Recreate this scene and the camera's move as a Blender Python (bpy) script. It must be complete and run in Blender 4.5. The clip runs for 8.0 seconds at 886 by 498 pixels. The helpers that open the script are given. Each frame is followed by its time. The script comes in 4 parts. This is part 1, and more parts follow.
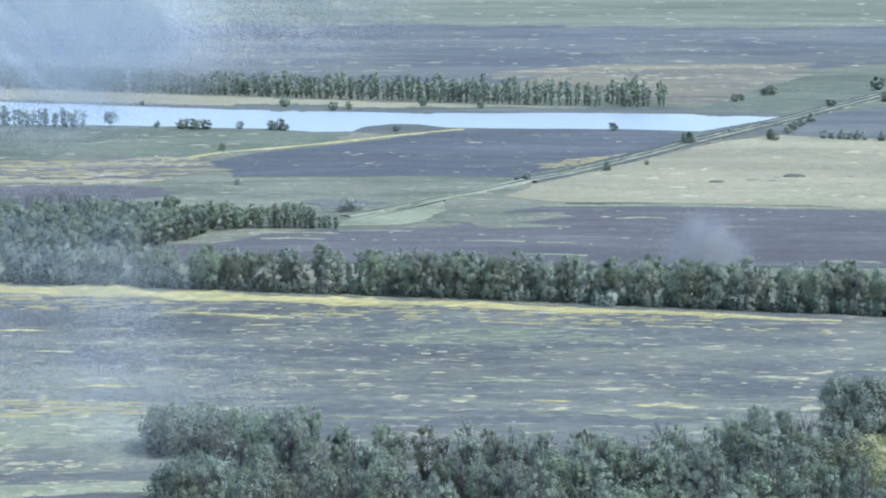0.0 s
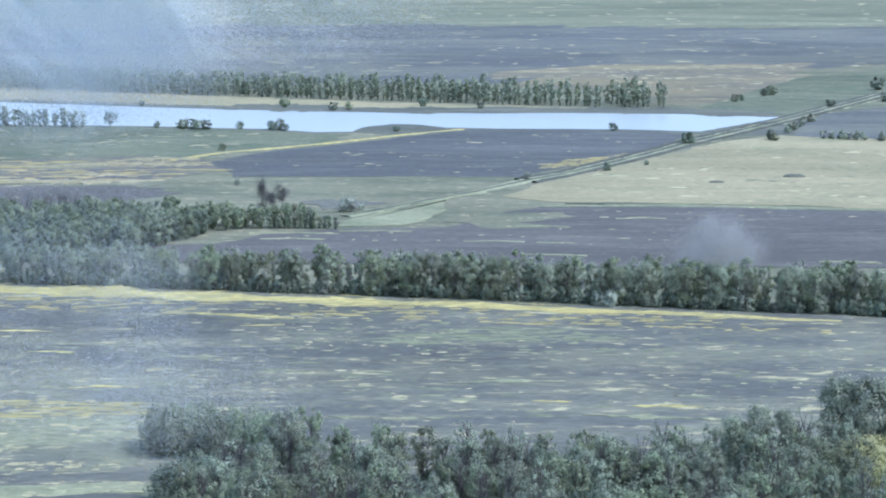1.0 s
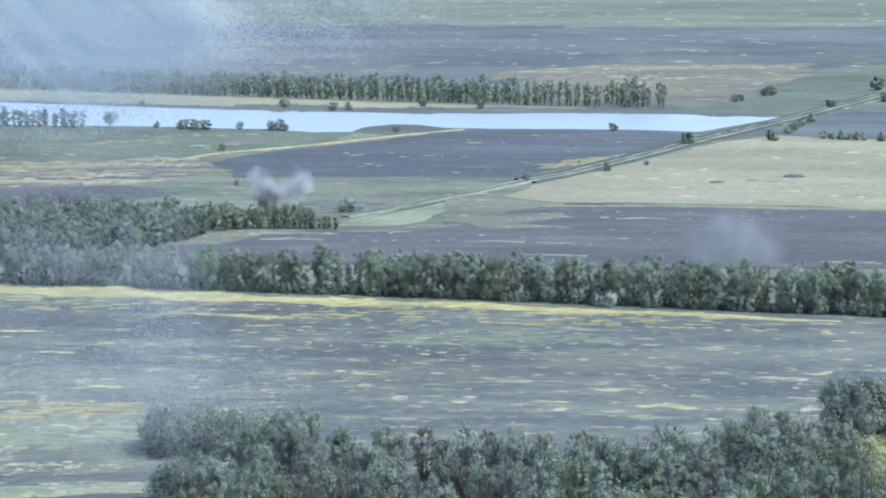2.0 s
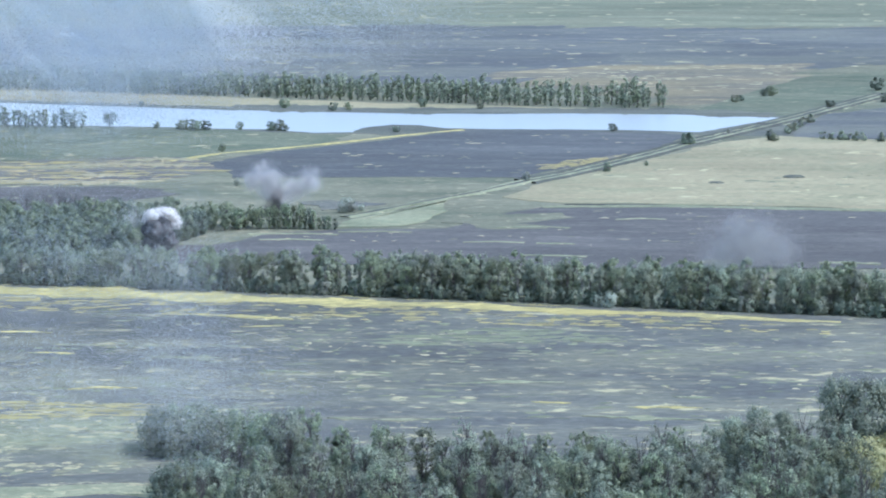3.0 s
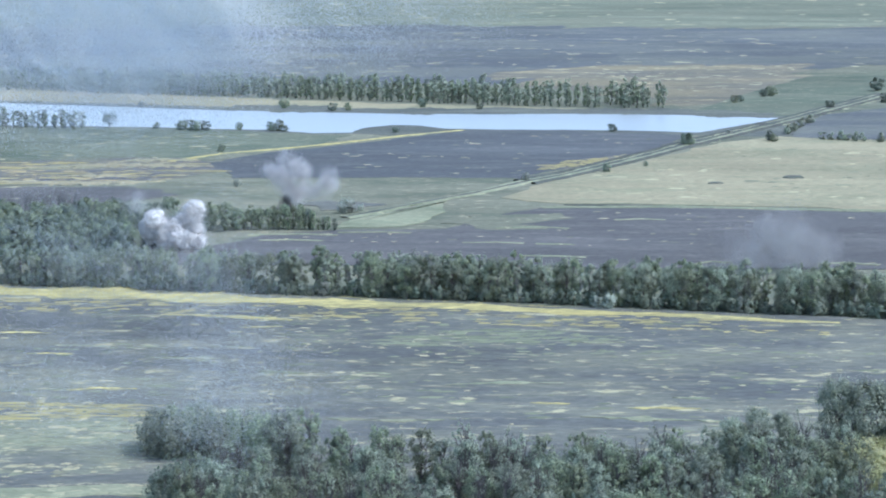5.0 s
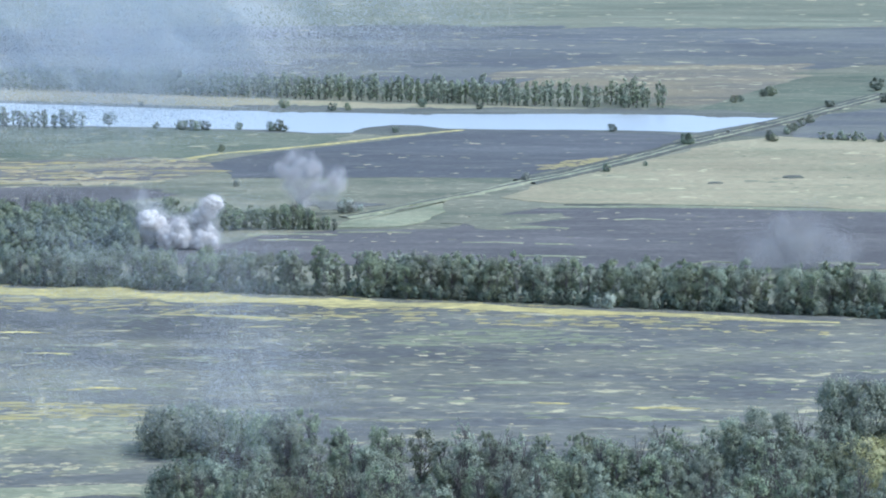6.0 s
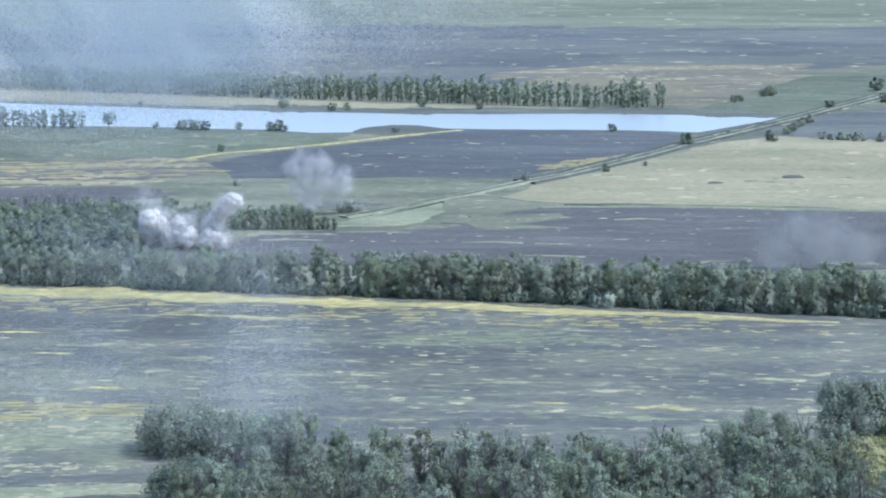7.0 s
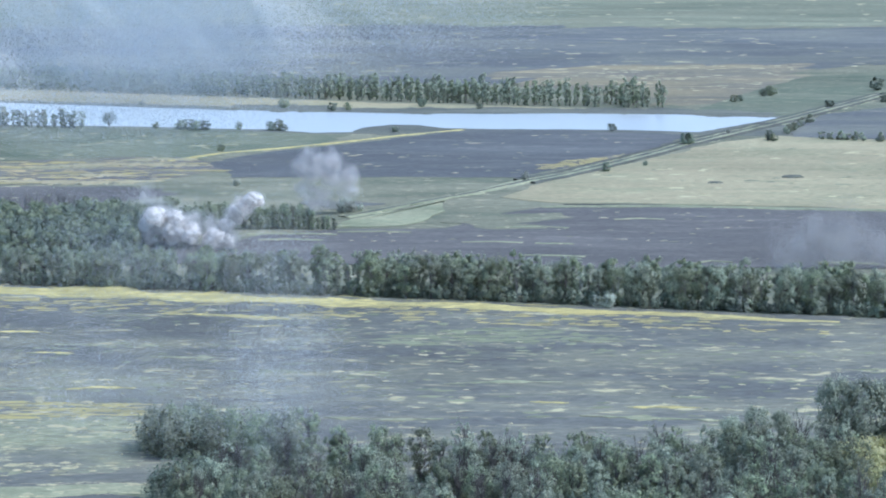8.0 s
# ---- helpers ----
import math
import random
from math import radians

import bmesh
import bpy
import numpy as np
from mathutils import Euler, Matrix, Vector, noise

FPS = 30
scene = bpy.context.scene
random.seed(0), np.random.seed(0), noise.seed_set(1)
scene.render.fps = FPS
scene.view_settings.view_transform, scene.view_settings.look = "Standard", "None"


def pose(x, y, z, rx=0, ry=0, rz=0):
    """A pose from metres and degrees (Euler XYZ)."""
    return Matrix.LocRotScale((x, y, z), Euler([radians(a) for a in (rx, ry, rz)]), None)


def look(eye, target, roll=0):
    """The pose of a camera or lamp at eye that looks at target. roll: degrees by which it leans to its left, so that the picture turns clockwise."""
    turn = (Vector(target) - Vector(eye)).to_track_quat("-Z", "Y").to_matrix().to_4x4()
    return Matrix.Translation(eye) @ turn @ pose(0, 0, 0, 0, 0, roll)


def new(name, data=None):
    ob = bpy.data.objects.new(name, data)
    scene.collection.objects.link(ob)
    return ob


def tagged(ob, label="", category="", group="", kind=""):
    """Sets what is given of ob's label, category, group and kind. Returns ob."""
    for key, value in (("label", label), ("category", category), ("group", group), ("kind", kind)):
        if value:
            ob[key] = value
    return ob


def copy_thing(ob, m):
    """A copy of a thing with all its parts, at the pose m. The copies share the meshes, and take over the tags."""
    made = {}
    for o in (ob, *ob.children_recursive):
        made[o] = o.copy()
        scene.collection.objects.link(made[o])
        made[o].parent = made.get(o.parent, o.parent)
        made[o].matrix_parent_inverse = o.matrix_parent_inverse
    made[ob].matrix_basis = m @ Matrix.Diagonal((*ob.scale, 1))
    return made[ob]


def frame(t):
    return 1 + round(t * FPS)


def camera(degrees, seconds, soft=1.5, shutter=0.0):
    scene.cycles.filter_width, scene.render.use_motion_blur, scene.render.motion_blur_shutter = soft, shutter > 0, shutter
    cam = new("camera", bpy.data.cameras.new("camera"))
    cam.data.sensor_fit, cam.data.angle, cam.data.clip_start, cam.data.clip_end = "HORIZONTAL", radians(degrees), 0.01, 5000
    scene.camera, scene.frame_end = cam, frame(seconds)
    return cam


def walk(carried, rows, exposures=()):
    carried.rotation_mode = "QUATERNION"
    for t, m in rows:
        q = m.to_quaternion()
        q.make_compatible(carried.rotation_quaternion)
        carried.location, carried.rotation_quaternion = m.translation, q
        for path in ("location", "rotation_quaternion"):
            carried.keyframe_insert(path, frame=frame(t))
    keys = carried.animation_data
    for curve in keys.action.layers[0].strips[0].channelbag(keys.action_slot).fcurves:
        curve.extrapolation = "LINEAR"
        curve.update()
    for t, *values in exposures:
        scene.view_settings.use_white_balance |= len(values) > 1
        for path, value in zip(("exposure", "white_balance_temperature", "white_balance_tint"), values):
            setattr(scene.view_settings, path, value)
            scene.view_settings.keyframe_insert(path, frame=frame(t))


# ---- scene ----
# ---- camera ----
cam = camera(24, 8.0, soft=2.05)
walk(cam, [
    (0.0, pose(0.00, 0, 98.00, 80.29, 0, 0)),
    (1.5, pose(0.06, 0, 98.12, 80.29, 0, 0)),
    (3.0, pose(0.17, 0, 98.32, 80.29, 0, 0)),
    (3.5, pose(0.20, 0, 98.42, 80.29, 0, 0)),
    (4.5, pose(0.30, 0, 98.48, 80.29, 0, 0)),
    (6.0, pose(0.43, 0, 98.46, 80.29, 0, 0)),
    (7.0, pose(0.50, 0, 98.42, 80.29, 0, 0)),
    (8.0, pose(0.50, 0, 98.30, 80.29, 0, 0)),
], exposures=[(0.0, 0.68, 5170, 10.3), (3.5, 0.68, 5170, 10.3), (4.5, 0.63, 5170, 10.3), (8.0, 0.60, 5170, 10.3)])

# ---- light ----
SUN_ELEVATION, SUN_AZIMUTH = radians(54), radians(108)  # azimuth clockwise from +y
world = bpy.data.worlds.new("sky")
scene.world = world
world.use_nodes = True
sky = world.node_tree.nodes.new("ShaderNodeTexSky")
sky.sky_type, sky.sun_disc = "NISHITA", False
sky.sun_elevation, sky.sun_rotation = SUN_ELEVATION, SUN_AZIMUTH
sky.dust_density, sky.air_density = 2.0, 1.3
world.node_tree.nodes["Background"].inputs["Strength"].default_value = 0.15
world.node_tree.links.new(sky.outputs["Color"], world.node_tree.nodes["Background"].inputs["Color"])
sun = new("sun", bpy.data.lights.new("sun", "SUN"))
sun.data.energy, sun.data.angle, sun.data.color = 2.0, radians(0.6), (1.0, 0.96, 0.89)
toward = Vector((math.sin(SUN_AZIMUTH) * math.cos(SUN_ELEVATION), math.cos(SUN_AZIMUTH) * math.cos(SUN_ELEVATION), math.sin(SUN_ELEVATION)))
sun.matrix_world = look((0, 900, 300), Vector((0, 900, 300)) - toward)


# ---- materials ----
def nodes_of(name):
    mat = bpy.data.materials.new(name)
    mat.use_nodes = True
    return mat, mat.node_tree.nodes, mat.node_tree.links, mat.node_tree.nodes["Principled BSDF"]


def noise_at(nodes, links, scale, stretch=(1, 1, 1), detail=4.0, rough=0.55, shift=0.0):
    """A noise in metres; stretch makes its features longer along an axis."""
    co, mp, nz = nodes.new("ShaderNodeTexCoord"), nodes.new("ShaderNodeMapping"), nodes.new("ShaderNodeTexNoise")
    mp.inputs["Scale"].default_value = [1 / s for s in stretch]
    mp.inputs["Location"].default_value = (shift, shift * 0.7, 0)
    nz.inputs["Scale"].default_value, nz.inputs["Detail"].default_value, nz.inputs["Roughness"].default_value = scale, detail, rough
    links.new(co.outputs["Object"], mp.inputs["Vector"])
    links.new(mp.outputs["Vector"], nz.inputs["Vector"])
    return nz.outputs["Fac"]


def ramp(nodes, links, fac, lo, hi):
    r = nodes.new("ShaderNodeMapRange")
    r.interpolation_type = "SMOOTHSTEP"
    r.inputs["From Min"].default_value, r.inputs["From Max"].default_value = lo, hi
    links.new(fac, r.inputs["Value"])
    return r.outputs["Result"]


def mixed(nodes, links, fac, a, b, blend="MIX"):
    m = nodes.new("ShaderNodeMix")
    m.data_type, m.blend_type = "RGBA", blend
    for socket, value in ((m.inputs["Factor"], fac), (m.inputs["A"], a), (m.inputs["B"], b)):
        if isinstance(value, (tuple, list)):
            socket.default_value = (*value, 1)
        elif isinstance(value, (int, float)):
            socket.default_value = value
        else:
            links.new(value, socket)
    return m.outputs["Result"]


def field_material(name, soil, second, fleck, cover=0.5, flecks=0.6, size=1.0, shift=0.0, stretch=3.0):
    """Bare or grown land: two ground colours in long drifts along the furrows, streaked and flecked with weeds, with a fine crumb."""
    mat, n, l, bsdf = nodes_of(name)
    broad = noise_at(n, l, 0.042 / size, (stretch, 1, 1), 8, 0.68, shift)
    drift = noise_at(n, l, 0.15 / size, (stretch * 1.5, 1, 1), 7, 0.68, shift + 31)
    streak = noise_at(n, l, 0.42 / size, (stretch * 2.0, 1, 1), 5, 0.66, shift + 53)
    spots = noise_at(n, l, 0.45 / size, (stretch * 0.9, 1, 1), 6, 0.68, shift + 77)
    crumb = noise_at(n, l, 0.9 / size ** 0.5, (2.2, 1, 1), 5, 0.7, shift)
    tone = noise_at(n, l, 0.017 / size, (2, 1, 1), 5, 0.65, shift + 140)
    col = mixed(n, l, ramp(n, l, broad, cover - 0.12, cover + 0.12), second, soil)
    col = mixed(n, l, ramp(n, l, drift, 0.46, 0.70), col, second)
    col = mixed(n, l, ramp(n, l, streak, 0.58, 0.72), col, mixed(n, l, 0.5, second, fleck))
    sprinkle = n.new("ShaderNodeMath")
    sprinkle.operation = "MULTIPLY_ADD"
    sprinkle.inputs[1].default_value = 0.5
    l.new(drift, sprinkle.inputs[0])
    l.new(spots, sprinkle.inputs[2])
    col = mixed(n, l, ramp(n, l, sprinkle.outputs["Value"], flecks + 0.26, flecks + 0.36), col, fleck)
    for source, lo, hi in ((crumb, 0.62, 1.38), (tone, 0.66, 1.34)):
        shade = n.new("ShaderNodeMapRange")
        shade.inputs["From Min"].default_value, shade.inputs["From Max"].default_value = 0.2, 0.8
        shade.inputs["To Min"].default_value, shade.inputs["To Max"].default_value = lo, hi
        l.new(source, shade.inputs["Value"])
        col = mixed(n, l, 1.0, col, shade.outputs["Result"], "MULTIPLY")
    l.new(col, bsdf.inputs["Base Color"])
    bsdf.inputs["Roughness"].default_value = 0.95
    bsdf.inputs["Specular IOR Level"].default_value = 0.15
    bump = n.new("ShaderNodeBump")
    bump.inputs["Strength"].default_value, bump.inputs["Distance"].default_value = 0.6, 0.25
    l.new(crumb, bump.inputs["Height"])
    l.new(bump.outputs["Normal"], bsdf.inputs["Normal"])
    return mat


def leaf_material(name, dark, light, glow=0.35, vary_by=1.0, gloss=0.3):
    """Foliage: each spray of leaves its own shade, light passing through."""
    mat, n, l, bsdf = nodes_of(name)
    geo, info = n.new("ShaderNodeNewGeometry"), n.new("ShaderNodeObjectInfo")
    col = mixed(n, l, geo.outputs["Random Per Island"], dark, light)
    vary = n.new("ShaderNodeHueSaturation")
    for key, lo, hi in (("Hue", 0.480, 0.520), ("Value", 0.72, 1.3)):
        r = n.new("ShaderNodeMapRange")
        middle = (lo + hi) / 2
        r.inputs["To Min"].default_value, r.inputs["To Max"].default_value = middle + (lo - middle) * vary_by, middle + (hi - middle) * vary_by
        l.new(info.outputs["Random"], r.inputs["Value"])
        l.new(r.outputs["Result"], vary.inputs[key])
    l.new(col, vary.inputs["Color"])
    l.new(vary.outputs["Color"], bsdf.inputs["Base Color"])
    bsdf.inputs["Roughness"].default_value = 0.6 if gloss > 0.2 else 0.9
    bsdf.inputs["Specular IOR Level"].default_value = gloss
    trans, mix = n.new("ShaderNodeBsdfTranslucent"), n.new("ShaderNodeMixShader")
    l.new(vary.outputs["Color"], trans.inputs["Color"])
    mix.inputs["Fac"].default_value = glow
    l.new(bsdf.outputs["BSDF"], mix.inputs[1])
    l.new(trans.outputs["BSDF"], mix.inputs[2])
    l.new(mix.outputs["Shader"], n["Material Output"].inputs["Surface"])
    return mat


def bark_material(name, a, b):
    mat, n, l, bsdf = nodes_of(name)
    l.new(mixed(n, l, ramp(n, l, noise_at(n, l, 3.0, (1, 1, 4)), 0.35, 0.65), a, b), bsdf.inputs["Base Color"])
    bsdf.inputs["Roughness"].default_value = 0.9
    return mat


def smoke_material(name, thin, thick, solid, through_light=0.5):
    """Smoke: fine specks, paler and darker, that scatter the light both ways."""
    mat, n, l, bsdf = nodes_of(name)
    col = mixed(n, l, ramp(n, l, noise_at(n, l, 0.22, detail=3), 0.4, 0.62), thick, thin)
    dif, tra, mix = n.new("ShaderNodeBsdfDiffuse"), n.new("ShaderNodeBsdfTranslucent"), n.new("ShaderNodeMixShader")
    l.new(col, dif.inputs["Color"])
    l.new(col, tra.inputs["Color"])
    mix.inputs["Fac"].default_value = through_light
    l.new(dif.outputs["BSDF"], mix.inputs[1])
    l.new(tra.outputs["BSDF"], mix.inputs[2])
    clear, veil = n.new("ShaderNodeBsdfTransparent"), n.new("ShaderNodeMixShader")
    veil.inputs["Fac"].default_value = solid
    l.new(clear.outputs["BSDF"], veil.inputs[1])
    l.new(mix.outputs["Shader"], veil.inputs[2])
    l.new(veil.outputs["Shader"], n["Material Output"].inputs["Surface"])
    return mat


def water_material():
    mat, n, l, bsdf = nodes_of("lake_water")
    bsdf.inputs["Base Color"].default_value = (0.41, 0.44, 0.43, 1)
    bsdf.inputs["Roughness"].default_value, bsdf.inputs["IOR"].default_value = 0.3, 1.333
    bump = n.new("ShaderNodeBump")
    bump.inputs["Strength"].default_value, bump.inputs["Distance"].default_value = 0.5, 0.15
    l.new(noise_at(n, l, 0.5, (2.5, 1, 1), 4, 0.6), bump.inputs["Height"])
    l.new(bump.outputs["Normal"], bsdf.inputs["Normal"])
    return mat


PLOUGHED = field_material("ploughed_weedy_soil", (0.121, 0.123, 0.109), (0.202, 0.200, 0.143), (0.40, 0.365, 0.215), 0.44, 0.565, 1.5, 3, 2.3)
PLOUGHED_FAR = field_material("far_ploughed_soil", (0.114, 0.119, 0.117), (0.172, 0.176, 0.142), (0.29, 0.29, 0.21), 0.46, 0.60, 3.0, 11, 3)
SOIL_DARK = field_material("dark_bare_soil", (0.098, 0.102, 0.100), (0.135, 0.135, 0.124), (0.26, 0.255, 0.19), 0.40, 0.66, 1.4, 23, 3)
SOIL_BROWN = field_material("brown_bare_soil", (0.110, 0.105, 0.096), (0.152, 0.142, 0.126), (0.25, 0.24, 0.19), 0.40, 0.66, 1.2, 41, 4)
MEADOW = field_material("green_meadow", (0.128, 0.138, 0.092), (0.200, 0.197, 0.132), (0.33, 0.30, 0.19), 0.5, 0.56, 1.2, 57, 2.5)
LUSH = field_material("lush_lakeside_meadow", (0.106, 0.124, 0.082), (0.160, 0.170, 0.113), (0.29, 0.28, 0.175), 0.5, 0.57, 1.1, 59, 2.5)
PALE = field_material("pale_dry_meadow", (0.325, 0.285, 0.172), (0.245, 0.240, 0.142), (0.40, 0.345, 0.205), 0.44, 0.57, 1.3, 63, 2.5)
FAR_GREEN = field_material("far_green_field", (0.142, 0.158, 0.106), (0.205, 0.208, 0.138), (0.33, 0.325, 0.20), 0.5, 0.58, 3.4, 71, 3)
YELLOW = field_material("yellow_flowering_weeds", (0.45, 0.388, 0.155), (0.27, 0.262, 0.145), (0.58, 0.49, 0.19), 0.44, 0.50, 0.8, 83, 3)
MIXED = field_material("yellow_and_green_fallow", (0.215, 0.205, 0.135), (0.125, 0.123, 0.118), (0.44, 0.355, 0.17), 0.5, 0.52, 1.6, 91, 3)
FALLOW_FAR = field_material("far_weedy_fallow", (0.150, 0.142, 0.110), (0.240, 0.208, 0.125), (0.38, 0.32, 0.18), 0.5, 0.56, 2.6, 93, 3)
CORNER = field_material("weedy_corner", (0.245, 0.252, 0.155), (0.160, 0.162, 0.128), (0.40, 0.365, 0.21), 0.5, 0.54, 0.9, 99, 2.2)
VERGE = field_material("grass_verge", (0.29, 0.290, 0.180), (0.205, 0.222, 0.135), (0.40, 0.37, 0.22), 0.5, 0.56, 0.8, 97, 1.8)
TRACK = field_material("worn_dirt_track", (0.115, 0.115, 0.095), (0.09, 0.095, 0.08), (0.22, 0.22, 0.15), 0.5, 0.66, 0.7, 103, 1.5)
REED = field_material("reed_shore", (0.16, 0.165, 0.125), (0.12, 0.125, 0.105), (0.25, 0.25, 0.17), 0.5, 0.62, 0.8, 113, 3)
WATER = water_material()
LEAF = leaf_material("leaf_green", (0.145, 0.172, 0.112), (0.375, 0.408, 0.250), 0.42)
LEAF_GREY = leaf_material("leaf_grey_green", (0.178, 0.205, 0.152), (0.432, 0.460, 0.325), 0.42)
LEAF_DARK = leaf_material("leaf_dark_green", (0.130, 0.160, 0.122), (0.230, 0.262, 0.185), 0.4)
LEAF_PALE = leaf_material("leaf_pale_grey", (0.28, 0.31, 0.25), (0.46, 0.47, 0.38))
LEAF_YELLOW = leaf_material("weed_yellow", (0.30, 0.275, 0.15), (0.52, 0.45, 0.20), 0.35, 0.1, 0.1)
LEAF_WEED = leaf_material("weed_green", (0.21, 0.225, 0.135), (0.34, 0.345, 0.20), 0.35, 0.1, 0.1)
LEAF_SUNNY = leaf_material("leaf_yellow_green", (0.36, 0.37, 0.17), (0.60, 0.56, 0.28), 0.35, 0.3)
PATCH_STRAW = leaf_material("straw_weed_mat", (0.19, 0.195, 0.130), (0.48, 0.43, 0.26), 0.05, 0.1, 0.1)
PATCH_GREEN = leaf_material("green_weed_mat", (0.15, 0.165, 0.105), (0.24, 0.25, 0.155), 0.05, 0.1, 0.1)
BARK = bark_material("grey_bark", (0.09, 0.08, 0.07), (0.17, 0.155, 0.14))
BARK_PALE = bark_material("weathered_deadwood", (0.16, 0.15, 0.14), (0.28, 0.27, 0.25))
SMOKE_WHITE = smoke_material("white_smoke", (0.90, 0.87, 0.83), (0.76, 0.725, 0.675), 1.0, 0.5)
SMOKE_BROWN = smoke_material("brown_grey_smoke", (0.18, 0.168, 0.162), (0.095, 0.091, 0.089), 1.0, 0.15)
SMOKE_WISP = smoke_material("white_smoke_wisps", (0.90, 0.87, 0.83), (0.80, 0.77, 0.73), 0.85)
SMOKE_DARK = smoke_material("dirty_smoke", (0.17, 0.155, 0.145), (0.08, 0.076, 0.074), 0.85)
SMOKE_GREY = smoke_material("grey_smoke", (0.77, 0.745, 0.725), (0.66, 0.635, 0.615), 0.8)
SMOKE_SOOT = smoke_material("sooty_smoke", (0.20, 0.19, 0.185), (0.12, 0.115, 0.11), 0.8)
SMOKE_DUST = smoke_material("dusty_smoke", (0.60, 0.58, 0.55), (0.52, 0.505, 0.48), 0.6)
SMOKE_HAZE = smoke_material("thin_blue_haze", (0.92, 0.93, 0.93), (0.86, 0.89, 0.92), 0.5)


# ---- building helpers ----
def mesh_object(name, bm_or_mesh, material, parent=None, label=""):
    if isinstance(bm_or_mesh, bmesh.types.BMesh):
        me = bpy.data.meshes.new(name)
        bm_or_mesh.to_mesh(me)
        bm_or_mesh.free()
    else:
        me = bm_or_mesh
    if not me.materials:
        me.materials.append(material)
    ob = new(name, me)
    if parent is not None:
        ob.parent = parent
    if label:
        ob["label"] = label
    return ob


def part(name, bm, material, parent, label=""):
    return mesh_object(name, bm, material, parent, label)


def arrays_mesh(name, verts, faces):
    me = bpy.data.meshes.new(name)
    me.from_pydata(verts.tolist(), [], faces.tolist())
    return me


def ragged(points, step, amount, rng):
    """The closed outline through points, cut into short steps and made uneven."""
    out = []
    for (x0, y0), (x1, y1) in zip(points, points[1:] + points[:1]):
        k = max(1, int(math.hypot(x1 - x0, y1 - y0) / step))
        for i in range(k):
            f = i / k
            x, y = x0 + (x1 - x0) * f, y0 + (y1 - y0) * f
            w = noise.noise(Vector((x * 0.05, y * 0.05, 3.0))) * 1.4 + rng.uniform(-0.6, 0.6)
            out.append((x + w * amount * (2.6 if amount < 2.5 else 0.8), y + w * amount))
    return out


LEVEL, LEVELS = [0.0], {}


def field(name, points, material, label, category="field", step=4.0, amount=1.2):
    """A stretch of land: a low sheet with a slumped rim that lies on the ground, each a hand higher than the last."""
    LEVEL[0] += 0.008
    LEVELS[name] = LEVEL[0]
    rng = random.Random(len(points) * 7 + int(abs(points[0][0])))
    outline = ragged(points, step, amount, rng)
    bm = bmesh.new()
    top = [bm.verts.new((x, y, LEVEL[0])) for x, y in outline]
    face = bm.faces.new(top)
    if face.normal.z < 0:
        face.normal_flip()
    low = bmesh.ops.extrude_edge_only(bm, edges=list(bm.edges))
    for v in [g for g in low["geom"] if isinstance(g, bmesh.types.BMVert)]:
        v.co.z = -0.05
    bmesh.ops.triangulate(bm, faces=[face])
    return tagged(mesh_object(name, bm, material), label, category, kind="structure")


def strip(name, line, width, material, label, category, height=0.1, shoulder=0.6, taper=1.0, pointed=False):
    """A band along a line, crowned across: verges, banks and tracks."""
    LEVEL[0] += 0.008
    bm, rows, rng = bmesh.new(), [], random.Random(len(line))
    pts = []
    for (x0, y0), (x1, y1) in zip(line, line[1:]):
        k = max(1, int(math.hypot(x1 - x0, y1 - y0) / (0.8 if pointed else 3)))
        pts += [(x0 + (x1 - x0) * i / k, y0 + (y1 - y0) * i / k) for i in range(k)]
    pts.append(line[-1])
    for i, (x, y) in enumerate(pts):
        a, b = pts[max(0, i - 1)], pts[min(len(pts) - 1, i + 1)]
        d = Vector((b[0] - a[0], b[1] - a[1])).normalized()
        side, row = Vector((-d.y, d.x)), []
        swell = max(0.35, 1 + 0.75 * noise.noise(Vector((x * 0.06, y * 0.06, 4.0))))
        if pointed:
            swell = max(0.05, 1 + 1.6 * noise.noise(Vector((x * 0.35, y * 0.2, 8.0)))) * math.sin(math.pi * (i + 0.3) / len(pts)) ** 0.7
        sway = noise.noise(Vector((x * 0.03, y * 0.03, 9.0))) * width * 0.12
        for s, z in ((-1, -0.03 - LEVEL[0]), (-shoulder, height), (shoulder, height), (1, -0.03 - LEVEL[0])):
            w = width / 2 * (1 + (taper - 1) * (i / len(pts)) ** 2) * swell * s * (1 + rng.uniform(-0.32, 0.32)) + sway
            row.append(bm.verts.new((x + side.x * w, y + side.y * w, LEVEL[0] + (z if taper == 1 or z < 0 else z * (1 - i / len(pts))))))
        rows.append(row)
    for r0, r1 in zip(rows, rows[1:]):
        for i in range(3):
            f = bm.faces.new((r0[i], r0[i + 1], r1[i + 1], r1[i]))
    bmesh.ops.recalc_face_normals(bm, faces=list(bm.faces))
    return tagged(mesh_object(name, bm, material), label, category, kind="structure")


def within(x, y, poly):
    odd = False
    for (x0, y0), (x1, y1) in zip(poly, poly[1:] + poly[:1]):
        if (y0 > y) != (y1 > y) and x < (x1 - x0) * (y - y0) / (y1 - y0) + x0:
            odd = not odd
    return odd


def along(line, f):
    """The point at the share f of the line's length."""
    lengths = [math.dist(a, b) for a, b in zip(line, line[1:])]
    d = f * sum(lengths)
    for (a, b), n in zip(zip(line, line[1:]), lengths):
        if d <= n:
            return a[0] + (b[0] - a[0]) * d / n, a[1] + (b[1] - a[1]) * d / n
        d -= n
    return line[-1]


